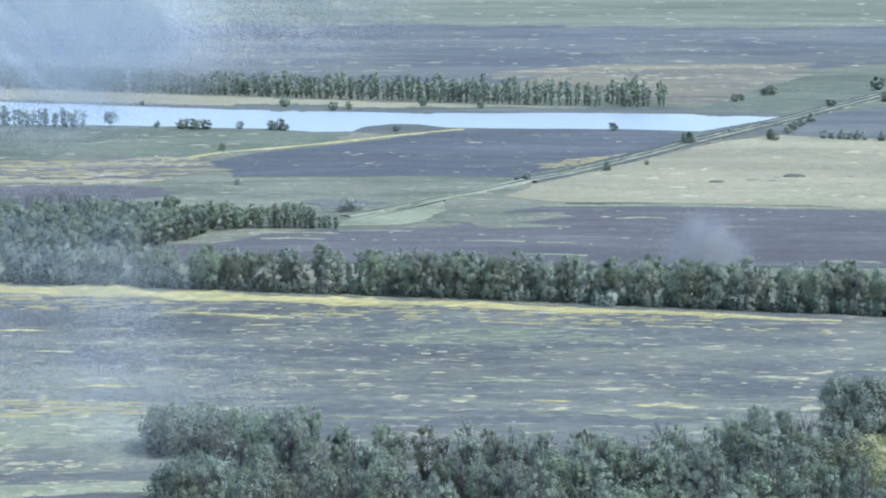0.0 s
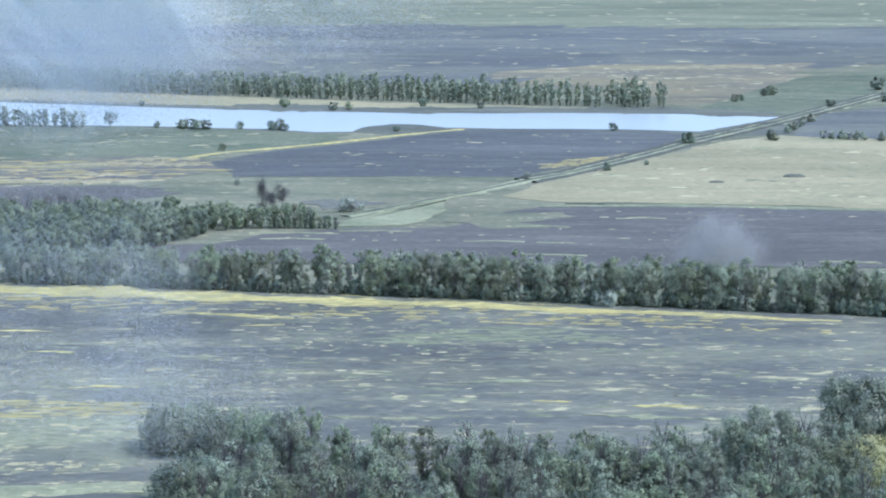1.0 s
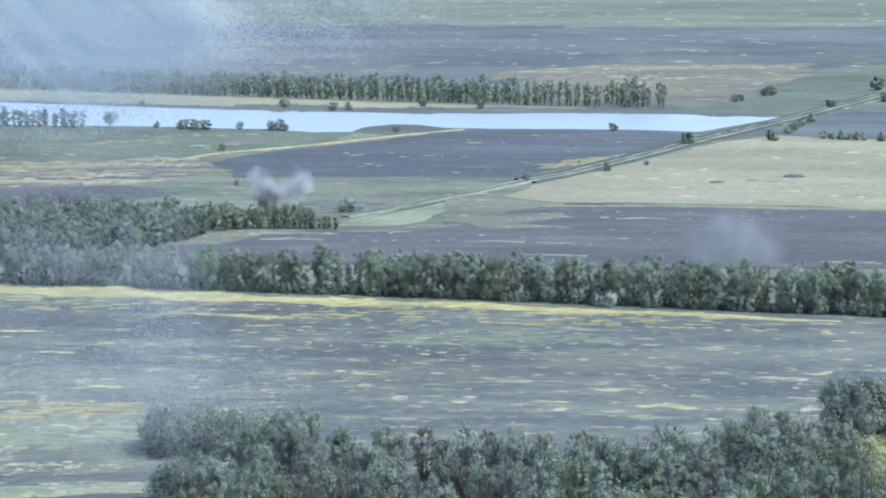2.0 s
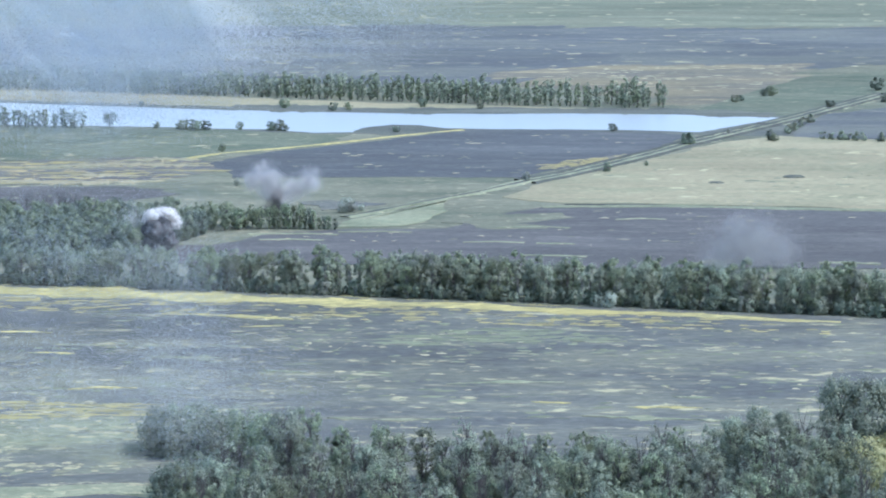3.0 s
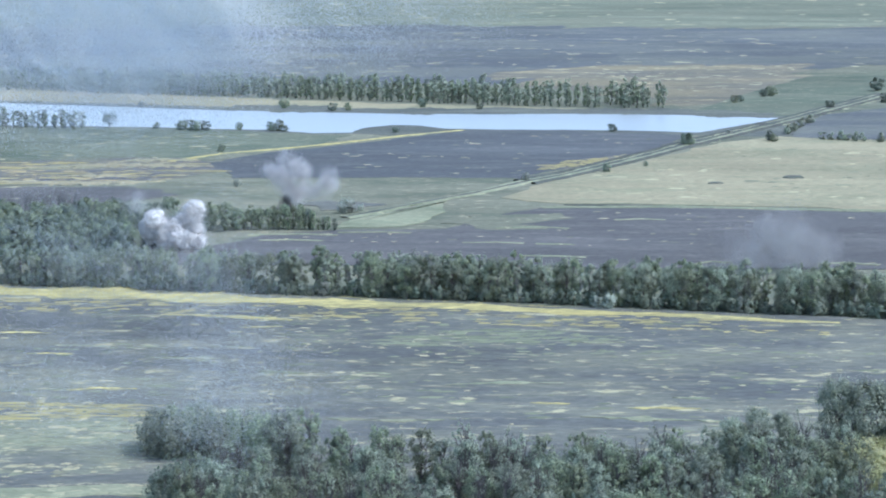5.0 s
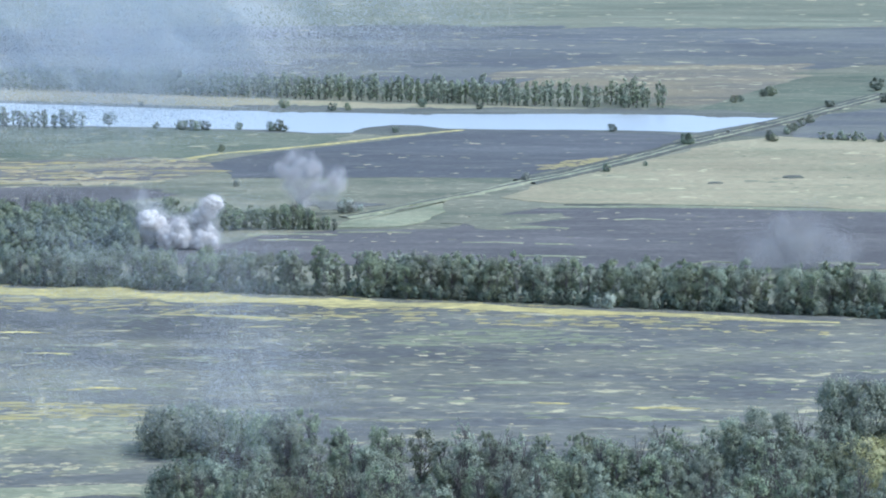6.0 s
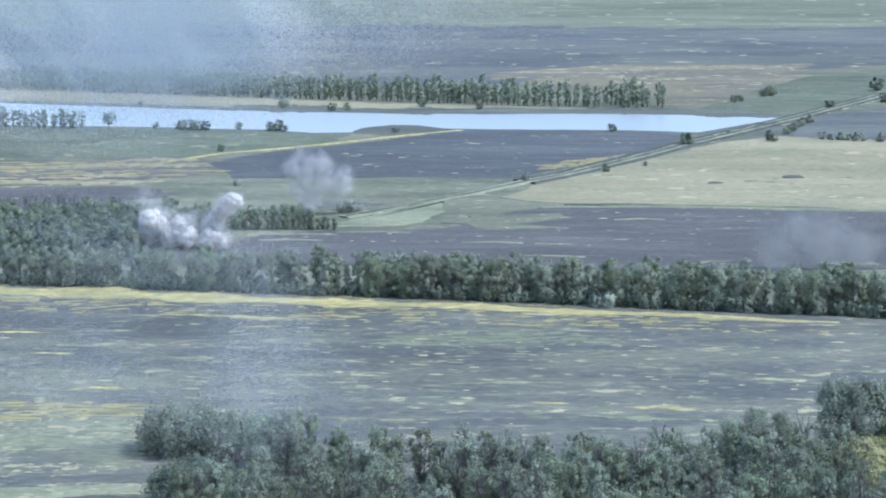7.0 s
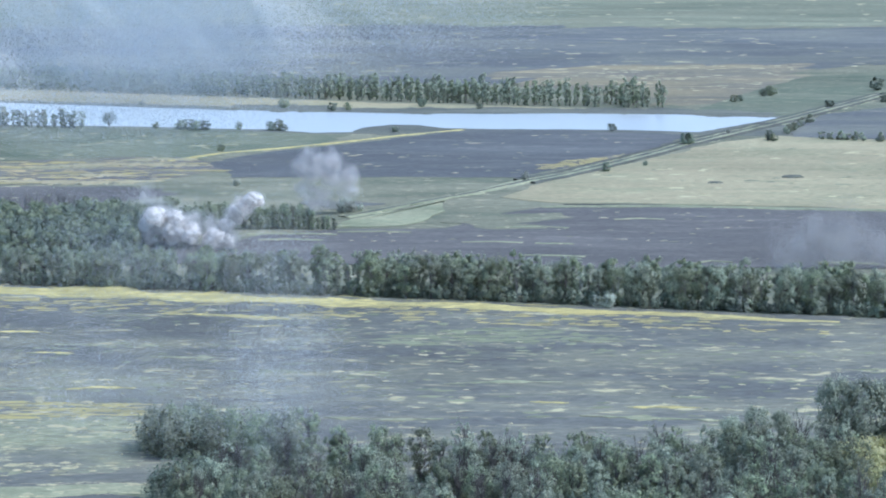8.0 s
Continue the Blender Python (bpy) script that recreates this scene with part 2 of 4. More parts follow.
def tube(bm, path, radii, sides=6):
    """A tapered round limb along a path."""
    rings = []
    for i, (p, r) in enumerate(zip(path, radii)):
        d = (path[min(i + 1, len(path) - 1)] - path[max(i - 1, 0)]).normalized()
        a = d.orthogonal().normalized()
        b = d.cross(a)
        rings.append([bm.verts.new(p + (a * math.cos(t) + b * math.sin(t)) * r) for t in [math.tau * k / sides for k in range(sides)]])
    for r0, r1 in zip(rings, rings[1:]):
        for k in range(sides):
            bm.faces.new((r0[k], r0[(k + 1) % sides], r1[(k + 1) % sides], r1[k]))
    bm.faces.new(rings[-1])


def leaf_cards(name, centres, size, rng, faces=None):
    """Sprays of leaves: small folded rhombs at the centres, turned roughly towards faces where given."""
    n = len(centres)
    out = rng.normal(size=(n, 3))
    out /= np.linalg.norm(out, axis=1, keepdims=True)
    if faces is not None:
        out = faces + out * 0.38
        out /= np.linalg.norm(out, axis=1, keepdims=True)
    a = np.cross(out, rng.normal(size=(n, 3)))
    a /= np.linalg.norm(a, axis=1, keepdims=True)
    b = np.cross(out, a)
    s = size * rng.uniform(0.6, 1.4, (n, 1))
    v = np.stack([centres - a * s, centres - b * s * 0.55 - out * s * 0.2, centres + a * s, centres + b * s * 0.55 - out * s * 0.2], 1).reshape(-1, 3)
    i = np.arange(n)[:, None] * 4
    f = np.concatenate([i + [[0, 1, 2]], i + [[0, 2, 3]]])
    return arrays_mesh(name, v, f)


def tree(seed, height, spread, leaves, size, low=0.15, tip=0.35, clumps=40, leaf=LEAF, bark=BARK, stems=1, bare=0.0, shape=0.7, name="tree", up=1.5, lump=1.0):
    """A tree with a tapered trunk, limbs and a crown of many small sprays in uneven clumps. low: where the crown begins; tip: how
    narrow it ends; bare: share of limbs with no leaves; shape: at what share of the height it is widest."""
    rng, rnd = np.random.default_rng(seed), random.Random(seed)
    root = new(name)
    bm, twigs = bmesh.new(), bmesh.new()
    tops = []
    for s in range(stems):
        off = Vector((rnd.uniform(-1, 1), rnd.uniform(-1, 1), 0)) * spread * 0.35 * (stems > 1)
        lean = Vector((rnd.uniform(-0.08, 0.08), rnd.uniform(-0.08, 0.08), 1)) * height * rnd.uniform(0.8, 0.97)
        path = [off + lean * f + Vector((rnd.uniform(-1, 1), rnd.uniform(-1, 1), 0)) * 0.12 * (0 < f) for f in (0, 0.2, 0.4, 0.6, 0.8, 1)]
        path[0].z = -0.3
        r = 0.018 * height / stems ** 0.5
        tube(bm, path, [r * k for k in (1.4, 1.0, 0.8, 0.55, 0.32, 0.1)], 7)
        tops.append(path)
    pts, outs = [], []
    for c in range(clumps):
        u = low + (1 - low) * rng.uniform(0, 1) ** 0.9
        wide = math.sin(math.pi * min(1, 0.5 * (u - low) / max(0.05, shape - low) if u < shape else 0.5 + 0.5 * (u - shape) / (1.001 - shape) * (1 - tip * 0.6))) ** 0.6
        ang, rad = rng.uniform(0, math.tau), spread * wide * rng.uniform(0.25, 1.0) ** 0.5
        centre = Vector((math.cos(ang) * rad, math.sin(ang) * rad, u * height))
        path = tops[c % stems]
        start = path[min(5, max(1, int(u * 5 - 0.4)))].lerp(path[max(1, int(u * 5 - 1))], 0.5)
        if c % 2 == 0 or bare > 0:
            mid = start.lerp(centre, 0.5) + Vector((0, 0, -0.04 * height * rnd.random()))
            end = centre + Vector((0, 0, height * 0.06 * rnd.random()))
            tube(twigs, [start, mid, end], [0.006 * height, 0.004 * height, 0.0012 * height], 4)
        if rng.uniform() < bare:
            continue
        k = int(leaves / clumps * rng.uniform(0.5, 1.5))
        r = spread * rng.uniform(0.2, 0.4) * lump
        d = rng.normal(size=(k, 3))
        d /= np.linalg.norm(d, axis=1, keepdims=True)
        outs.append(d * 0.5 + np.array([centre.x / spread, centre.y / spread, 0.1 + 1.2 * (u - 0.4)]))
        d = d * rng.uniform(0.35, 1.15, (k, 1)) * np.array([r, r, r * up])
        d[:, 2] = np.where(d[:, 2] < 0, d[:, 2] * 0.7, d[:, 2])
        pts.append(np.array(centre) + d)
    pts, outs = np.concatenate(pts), np.concatenate(outs)
    outs, pts = outs[pts[:, 2] > 0.15], pts[pts[:, 2] > 0.15]
    bmesh.ops.triangulate(bm, faces=list(bm.faces))
    bmesh.ops.triangulate(twigs, faces=list(twigs.faces))
    part("trunk", bm, bark, root)
    part("branchwork", twigs, bark, root)
    part("crown", leaf_cards("crown", pts, size, rng, outs), leaf, root)
    return root


def planted(models, place, rng, scale=(0.85, 1.15), label="", category="tree", group="", flat=1.0, grove=None):
    """A copy of one of the models on the ground at place; into the grove, where one is given, instead of alone."""
    model = models[rng.randrange(len(models))]
    s = rng.uniform(*scale)
    wide = s * rng.uniform(0.9, 1.12) * flat
    model.scale = (wide, wide, s)
    m = pose(place[0], place[1], -0.05, rng.uniform(-3, 3), rng.uniform(-3, 3), rng.uniform(0, 360))
    if grove is not None:
        grove.append((model, m @ Matrix.Diagonal((wide, wide, s, 1))))
        return None
    return tagged(copy_thing(model, m), label, category, group)


def woods(name, grove, label):
    """Trees too many and too far to count, as one mass."""
    mats, verts, tris, slots, base = [], [], [], [], 0
    for model, m in grove:
        r, t = np.array(m.to_3x3()), np.array(m.translation)
        for child in model.children:
            me = child.data
            v, f = np.empty(len(me.vertices) * 3), np.empty(len(me.loops), dtype=np.int64)
            me.vertices.foreach_get("co", v)
            me.loops.foreach_get("vertex_index", f)
            if me.materials[0] not in mats:
                mats.append(me.materials[0])
            verts.append(v.reshape(-1, 3) @ r.T + t)
            tris.append(f + base)
            slots.append(np.full(len(f) // 3, mats.index(me.materials[0])))
            base += len(me.vertices)
    verts, tris, slots = np.concatenate(verts), np.concatenate(tris), np.concatenate(slots)
    me = bpy.data.meshes.new(name)
    me.vertices.add(len(verts))
    me.vertices.foreach_set("co", verts.ravel())
    me.loops.add(len(tris))
    me.loops.foreach_set("vertex_index", tris)
    me.polygons.add(len(slots))
    me.polygons.foreach_set("loop_start", np.arange(len(slots)) * 3)
    for mat in mats:
        me.materials.append(mat)
    me.polygons.foreach_set("material_index", slots)
    me.update(calc_edges=True)
    return tagged(mesh_object(name, me, mats[0]), label, "trees", kind="stuff")


def retire(models):
    """The models themselves leave the scene once they are copied."""
    for model in models:
        for ob in (*model.children_recursive, model):
            bpy.data.objects.remove(ob)


# ---- the land ----
def build_land():
    bm = bmesh.new()
    xs = [-6000, -2500, -1200, -600, -300, -150, 0, 150, 300, 600, 1200, 2500, 6000]
    ys = [-3000, -1000, 0, 150, 300, 450, 600, 800, 1000, 1300, 1700, 2300, 3200, 4600, 7000]
    grid = [[bm.verts.new((x, y, 0)) for x in xs] for y in ys]
    for r0, r1 in zip(grid, grid[1:]):
        for i in range(len(xs) - 1):
            bm.faces.new((r0[i], r0[i + 1], r1[i + 1], r1[i]))
    tagged(mesh_object("ground", bm, MEADOW), "open green steppe meadow running to the horizon", "ground", kind="structure")

    field("field_far_green", [(-981.0, 2842.1), (1005.4, 2842.1), (568.5, 1599.9), (330.1, 1558.8), (90.2, 1545.6), (-200.4, 1532.6), (-540.6, 1558.8)], FAR_GREEN,
          "distant green field streaked with pale yellow", step=9, amount=22)
    field("field_far_ploughed", [(-531.6, 1532.6), (-35.7, 1572.3), (213.6, 1532.6), (558.8, 1572.3), (433.1, 1214.6), (258.0, 1214.6), (170.6, 1152.7), (120.9, 1070.7), (33.9, 1077.1), (-143.2, 1090.1), (-386.7, 1110.2)], PLOUGHED_FAR,
          "distant grey ploughed field with thin pale streaks", step=8, amount=14)
    field("field_far_fallow", [(23.8, 1152.7), (110.6, 1214.6), (211.2, 1206.5), (180.1, 1077.1), (136.4, 972.4), (105.8, 983.0), (61.3, 1045.8)], FALLOW_FAR,
          "distant weedy fallow in yellow and grey", step=6, amount=14)
    field("meadow_green_slope", [(113.6, 946.7), (150.1, 1030.9), (198.2, 1131.0), (291.8, 1175.2), (267.8, 1077.1), (215.4, 1022.1), (154.6, 922.4), (128.3, 932.0)], LUSH,
          "bright green meadow rising beside the dirt road", step=8, amount=3)
    field("shore_meadow", [(-316.9, 1077.1), (-189.6, 1051.9), (-99.9, 1010.6), (-22.4, 983.0), (56.5, 962.0), (108.2, 956.8), (132.2, 941.8), (152.1, 922.4), (54.9, 934.4), (-21.5, 941.8), (-99.6, 954.3), (-168.5, 977.7), (-297.6, 1010.6)], PALE,
          "pale dry meadow along the far lake shore", step=8, amount=2)
    field("shore_reeds", [(-300.9, 1022.1), (-170.3, 988.4), (-101.0, 967.1), (-21.8, 954.3), (55.5, 944.3), (130.5, 929.6), (160.4, 927.2), (147.0, 848.2), (105.9, 852.2), (50.6, 860.4), (-19.6, 856.3), (-61.6, 856.3), (-127.6, 877.3), (-260.2, 881.6)], REED,
          "dull reed fringe round the lake", "reeds", step=6, amount=1.5)
    lake = field("lake", [(-297.6, 1010.6), (-210.0, 985.7), (-167.6, 972.4), (-99.4, 951.8), (-21.4, 936.9), (16.8, 934.4), (55.0, 936.9), (105.5, 932.0), (152.6, 917.7), (139.2, 903.8), (107.1, 862.5), (75.0, 870.9), (27.6, 873.0), (1.4, 877.3), (-10.6, 888.2), (-22.8, 890.4),
                          (-32.2, 881.6), (-37.4, 862.5), (-52.5, 860.4), (-72.3, 873.0), (-91.5, 875.1), (-128.5, 883.8), (-190.1, 890.4), (-266.7, 903.8)], WATER, "calm pale blue lake under a hazy sky", "lake", step=5, amount=0.6)
    strip("reed_bank", [(-99.0, 964.0), (-21.0, 950.0), (55.0, 948.5), (105.0, 944.0), (148.0, 930.0)], 24, REED, "dull grey-brown reed bank along the far shore", "reeds", 0.1, 0.85)
    field("meadow_lakeside", [(-261.5, 886.0), (-189.1, 886.0), (-127.9, 879.4), (-86.3, 870.9), (-56.9, 856.3), (-38.2, 854.3), (-49.9, 817.2), (-84.8, 788.3), (-89.7, 774.6), (-164.4, 767.9), (-226.4, 764.6)], LUSH,
          "green lakeside meadow with faint tracks", step=6, amount=1.5)
    field("field_fallow_strip", [(-227.3, 767.9), (-164.1, 766.3), (-120.0, 779.7), (-89.9, 776.3), (-78.9, 742.3), (-89.9, 724.2), (-112.9, 706.9), (-151.0, 704.1), (-208.0, 701.3)], MIXED,
          "fallow strip of yellow and rusty weeds", step=6, amount=2)
    field("field_brown_corner", [(-208.8, 704.1), (-150.4, 701.3), (-115.5, 698.5), (-92.0, 694.4), (-84.8, 682.4), (-99.8, 669.5), (-115.8, 635.8), (-185.8, 624.5)], SOIL_BROWN,
          "brown bare field behind the shelterbelt", step=6, amount=2)
    field("field_dark_lakeside", [(-85.9, 763.0), (-66.0, 795.3), (-41.0, 817.2), (-10.2, 848.2), (10.9, 870.9), (51.0, 866.7), (100.3, 854.3), (94.4, 832.4), (69.7, 783.1), (44.2, 748.5), (27.9, 722.7), (-16.6, 724.2), (-71.9, 722.7), (-78.4, 737.7)], SOIL_DARK,
          "dark bare field between lake and dirt road", step=6, amount=1.2)
    field("peninsula", [(-37.1, 856.3), (-32.1, 879.4), (-22.7, 888.2), (-10.6, 886.0), (3.8, 873.0), (1.4, 860.4), (-19.5, 852.2)], REED, "low reedy spit in the lake", "spit", step=5, amount=1.0)
    strip("track_yellow", [(-101.5, 767.9), (-84.1, 791.8), (-68.7, 802.5), (-49.9, 817.2), (-32.8, 834.3), (-14.9, 852.2), (8.5, 870.9)], 3.2, YELLOW, "pale yellow weedy track along the dark field", "track", 0.1)
    field("field_yellow_patch", [(33.7, 742.3), (45.3, 767.9), (70.1, 788.3), (64.2, 767.9), (46.2, 748.5)], MIXED, "patch of yellow weeds by the dirt road", step=3, amount=4)
    field("field_grey_right", [(142.9, 873.0), (177.4, 936.9), (205.1, 962.0), (280.5, 1016.3), (229.5, 828.5), (177.9, 832.4), (141.7, 844.2)], PLOUGHED_FAR,
          "grey fallow field beyond the hedge", step=6, amount=2)
    field("field_pale_right", [(115.4, 828.5), (134.3, 848.2), (152.9, 842.2), (177.5, 830.5), (246.5, 809.8), (197.4, 645.1), (139.4, 648.6), (92.9, 657.1), (39.2, 662.0), (19.6, 674.6), (34.2, 709.7), (56.0, 742.3), (77.4, 774.6)], PALE,
          "wide pale dry grass field beside the dirt road", step=8, amount=1.5)
    field("field_stripe_grey", [(-48.0, 663.2), (-33.7, 669.5), (-17.0, 660.7), (-25.7, 652.2), (-39.6, 645.1)], PLOUGHED, "grey bare stripe in the meadow", step=4, amount=1.5)
    field("field_brown_middle", [(-156.2, 577.4), (-64.6, 581.2), (-50.2, 601.1), (-30.7, 607.3), (-0.7, 609.4), (7.9, 622.3), (18.6, 640.4), (31.5, 652.2), (60.3, 654.6), (138.2, 642.7), (195.3, 638.1), (165.6, 538.4), (117.4, 543.4), (2.4, 546.8), (-150.5, 555.5)], SOIL_BROWN,
          "brown ploughed field behind the shelterbelt", step=6, amount=1.5)
    field("meadow_road_end", [(-33.4, 611.5), (-29.9, 626.8), (-14.9, 645.1), (1.1, 667.0), (2.8, 645.1), (-4.1, 626.8), (-14.2, 614.7)], VERGE, "bright grassy wedge at the road's end", "meadow", step=4, amount=1.5)
    field("field_pale_tongue", [(2.7, 622.3), (11.5, 635.8), (30.8, 638.1), (40.9, 631.2), (24.9, 620.2), (36.3, 611.5), (12.7, 607.3)], MEADOW, "pale grassy tongue in the brown field", step=4, amount=2)
    strip("grass_margin", [(31.5, 652.2), (74.6, 654.6), (109.5, 648.6), (138.7, 645.1), (195.3, 638.1)], 5, VERGE, "pale grass margin along the ploughed field", "margin", 0.15)
    strip("field_ditch", [(39.0, 658.3), (64.1, 657.1), (83.6, 654.6), (100.1, 651.0)], 2.0, TRACK, "dark weedy ditch along the ploughed field", "ditch", 0.1)
    for line in ([(16.1, 611.5), (29.7, 613.7), (37.9, 610.5)], [(5.8, 585.1), (15.5, 586.1), (23.4, 584.1)], [(26.6, 583.2), (36.2, 582.2), (37.7, 581.2)], [(22.6, 563.5), (33.4, 562.6), (39.5, 560.8)],
                 [(52.6, 626.8), (61.4, 629.0), (68.1, 626.8)], [(-30.5, 603.2), (-17.3, 604.2), (-8.9, 602.1)], [(-56.6, 599.1), (-40.2, 600.1), (-30.2, 598.0)], [(-52.5, 589.0), (-42.8, 590.0), (-33.8, 588.1)], [(65.9, 548.5), (72.7, 554.6), (78.4, 552.0)], [(101.1, 551.1), (108.8, 552.0), (117.2, 548.5)]):
        strip("grass_strip", line, 2.0, VERGE, "thin strip of pale grass in the ploughed soil", "grass strip", 0.1)
    for line, width in (([(-151.8, 747.0), (-120.9, 758.1), (-86.2, 753.3)], 9), ([(-160.6, 712.5), (-122.8, 708.3), (-95.5, 714.0)], 6), ([(-119.6, 769.6), (-104.2, 772.9), (-91.0, 771.2)], 5), ([(-135.7, 725.6), (-120.3, 728.6), (-105.9, 725.6)], 5)):
        strip("weed_streak", line, width * 1.3, PALE if width > 4.5 else MIXED, "streak of yellow weeds across the fallow", "weeds", 0.02, pointed=True)
    # the dirt road: a grassy bank with two dark ruts
    road = [(325.7, 1182.9), (218.9, 1027.9), (182.5, 964.5), (153.1, 913.0), (123.9, 864.6), (96.5, 820.9), (76.3, 784.8), (56.7, 751.7), (41.0, 727.1), (28.4, 711.1), (12.4, 687.7), (-0.7, 670.8), (-15.0, 652.2), (-30.2, 632.4)]
    strip("road_bank", road, 13, VERGE, "grassy bank carrying a dirt road", "road bank", 0.3, 0.6, 0.4)
    strip("dirt_road", road, 4.6, TRACK, "narrow dark dirt road across the fields", "dirt road", 0.35, 0.7, 0.4)
    strip("ditch_grass", [(x - 2.6, y + 3.4) for x, y in road[1:-4]], 3.0, TRACK, "dark weedy ditch beside the dirt road", "ditch", 0.3)
    strip("road_rut", [(x + 3.0, y - 4.0) for x, y in road[1:-4]], 2.2, TRACK, "dark rut along the grassy road bank", "rut", 0.3)
    field("field_near", [(-155.5, 520.0), (-112.1, 518.4), (-53.8, 507.9), (2.2, 498.4), (55.9, 485.9), (103.4, 476.6), (157.0, 466.3), (129.1, 324.5), (68.0, 260.9), (-102.7, 260.9), (-143.4, 401.2)], PLOUGHED,
          "wide grey ploughed field with drifts of yellow weeds", step=5, amount=1.2)
    field("meadow_near_corner", [(-105.0, 382.4), (-84.0, 384.1), (-68.7, 388.5), (-57.8, 381.1), (-46.8, 368.7), (-45.6, 359.0), (-53.5, 351.5), (-56.5, 345.1), (-64.6, 347.2), (-76.0, 345.8), (-94.1, 340.9)], CORNER,
          "green weedy corner beside the near shelterbelt", step=2, amount=4)
    strip("weed_margin", [(-141.8, 516.3), (-111.8, 511.9), (-53.7, 501.4), (2.2, 491.8), (55.7, 480.4), (92.4, 472.9)], 17, YELLOW, "bright yellow weed margin along the shelterbelt", "margin", 0.1, 0.5, 0.2)
    strip("weed_streak", [(-101.4, 393.1), (-84.6, 392.7), (-71.2, 391.9), (-60.8, 390.5)], 7.5, CORNER, "broad pale weed streak along the corner", "weeds", 0.04, 0.4, 0.3)
    for line, width, mat in (([(-105.3, 461.4), (-95.2, 462.0), (-87.9, 460.7)], 1.6, YELLOW), ([(-86.2, 448.2), (-79.9, 447.6), (-73.0, 447.1)], 1.2, VERGE), ([(-89.5, 439.7), (-84.8, 440.2), (-79.1, 439.1)], 1.4, YELLOW),
                             ([(-62.2, 435.8), (-53.6, 435.2), (-45.7, 434.7)], 1.3, VERGE), ([(-46.4, 467.0), (-41.9, 467.6), (-36.2, 468.2)], 1.4, YELLOW), ([(-17.4, 420.9), (-13.9, 421.4), (-10.4, 420.4)], 1.2, VERGE),
                             ([(0.7, 410.8), (12.2, 412.8), (24.8, 412.3)], 2.0, VERGE), ([(17.4, 395.6), (21.0, 395.2), (25.1, 394.7)], 1.4, YELLOW), ([(36.1, 391.1), (43.2, 391.6), (50.2, 390.7)], 1.6, YELLOW),
                             ([(45.4, 399.8), (49.0, 399.3), (53.2, 399.3)], 1.2, VERGE), ([(26.4, 384.5), (39.1, 382.8), (54.8, 380.7)], 2.4, VERGE), ([(-21.8, 383.2), (-8.9, 381.5), (0.6, 382.4)], 2.4, VERGE),
                             ([(-38.7, 422.9), (-33.3, 421.9), (-27.9, 420.4)], 1.2, VERGE), ([(-75.0, 405.9), (-68.5, 407.9), (-61.0, 406.9)], 1.2, YELLOW), ([(8.8, 481.9), (14.1, 480.5), (19.4, 481.2)], 1.6, MIXED),
                             ([(28.3, 451.7), (34.5, 450.5), (40.8, 451.1)], 1.2, VERGE), ([(-60.5, 481.9), (-48.2, 479.2), (-34.7, 475.3)], 2.2, YELLOW)):
        strip("weed_streak", line, width * 1.25, mat, "streak of pale yellow weeds across the ploughed soil", "weeds", 0.02, 0.6, pointed=True)
    strip("field_edge_grass", [(-91.0, 329.3), (-67.8, 333.5), (-54.9, 334.8), (-42.2, 330.9)], 8, VERGE, "grassy edge below the near field", "margin", 0.15)


build_land()


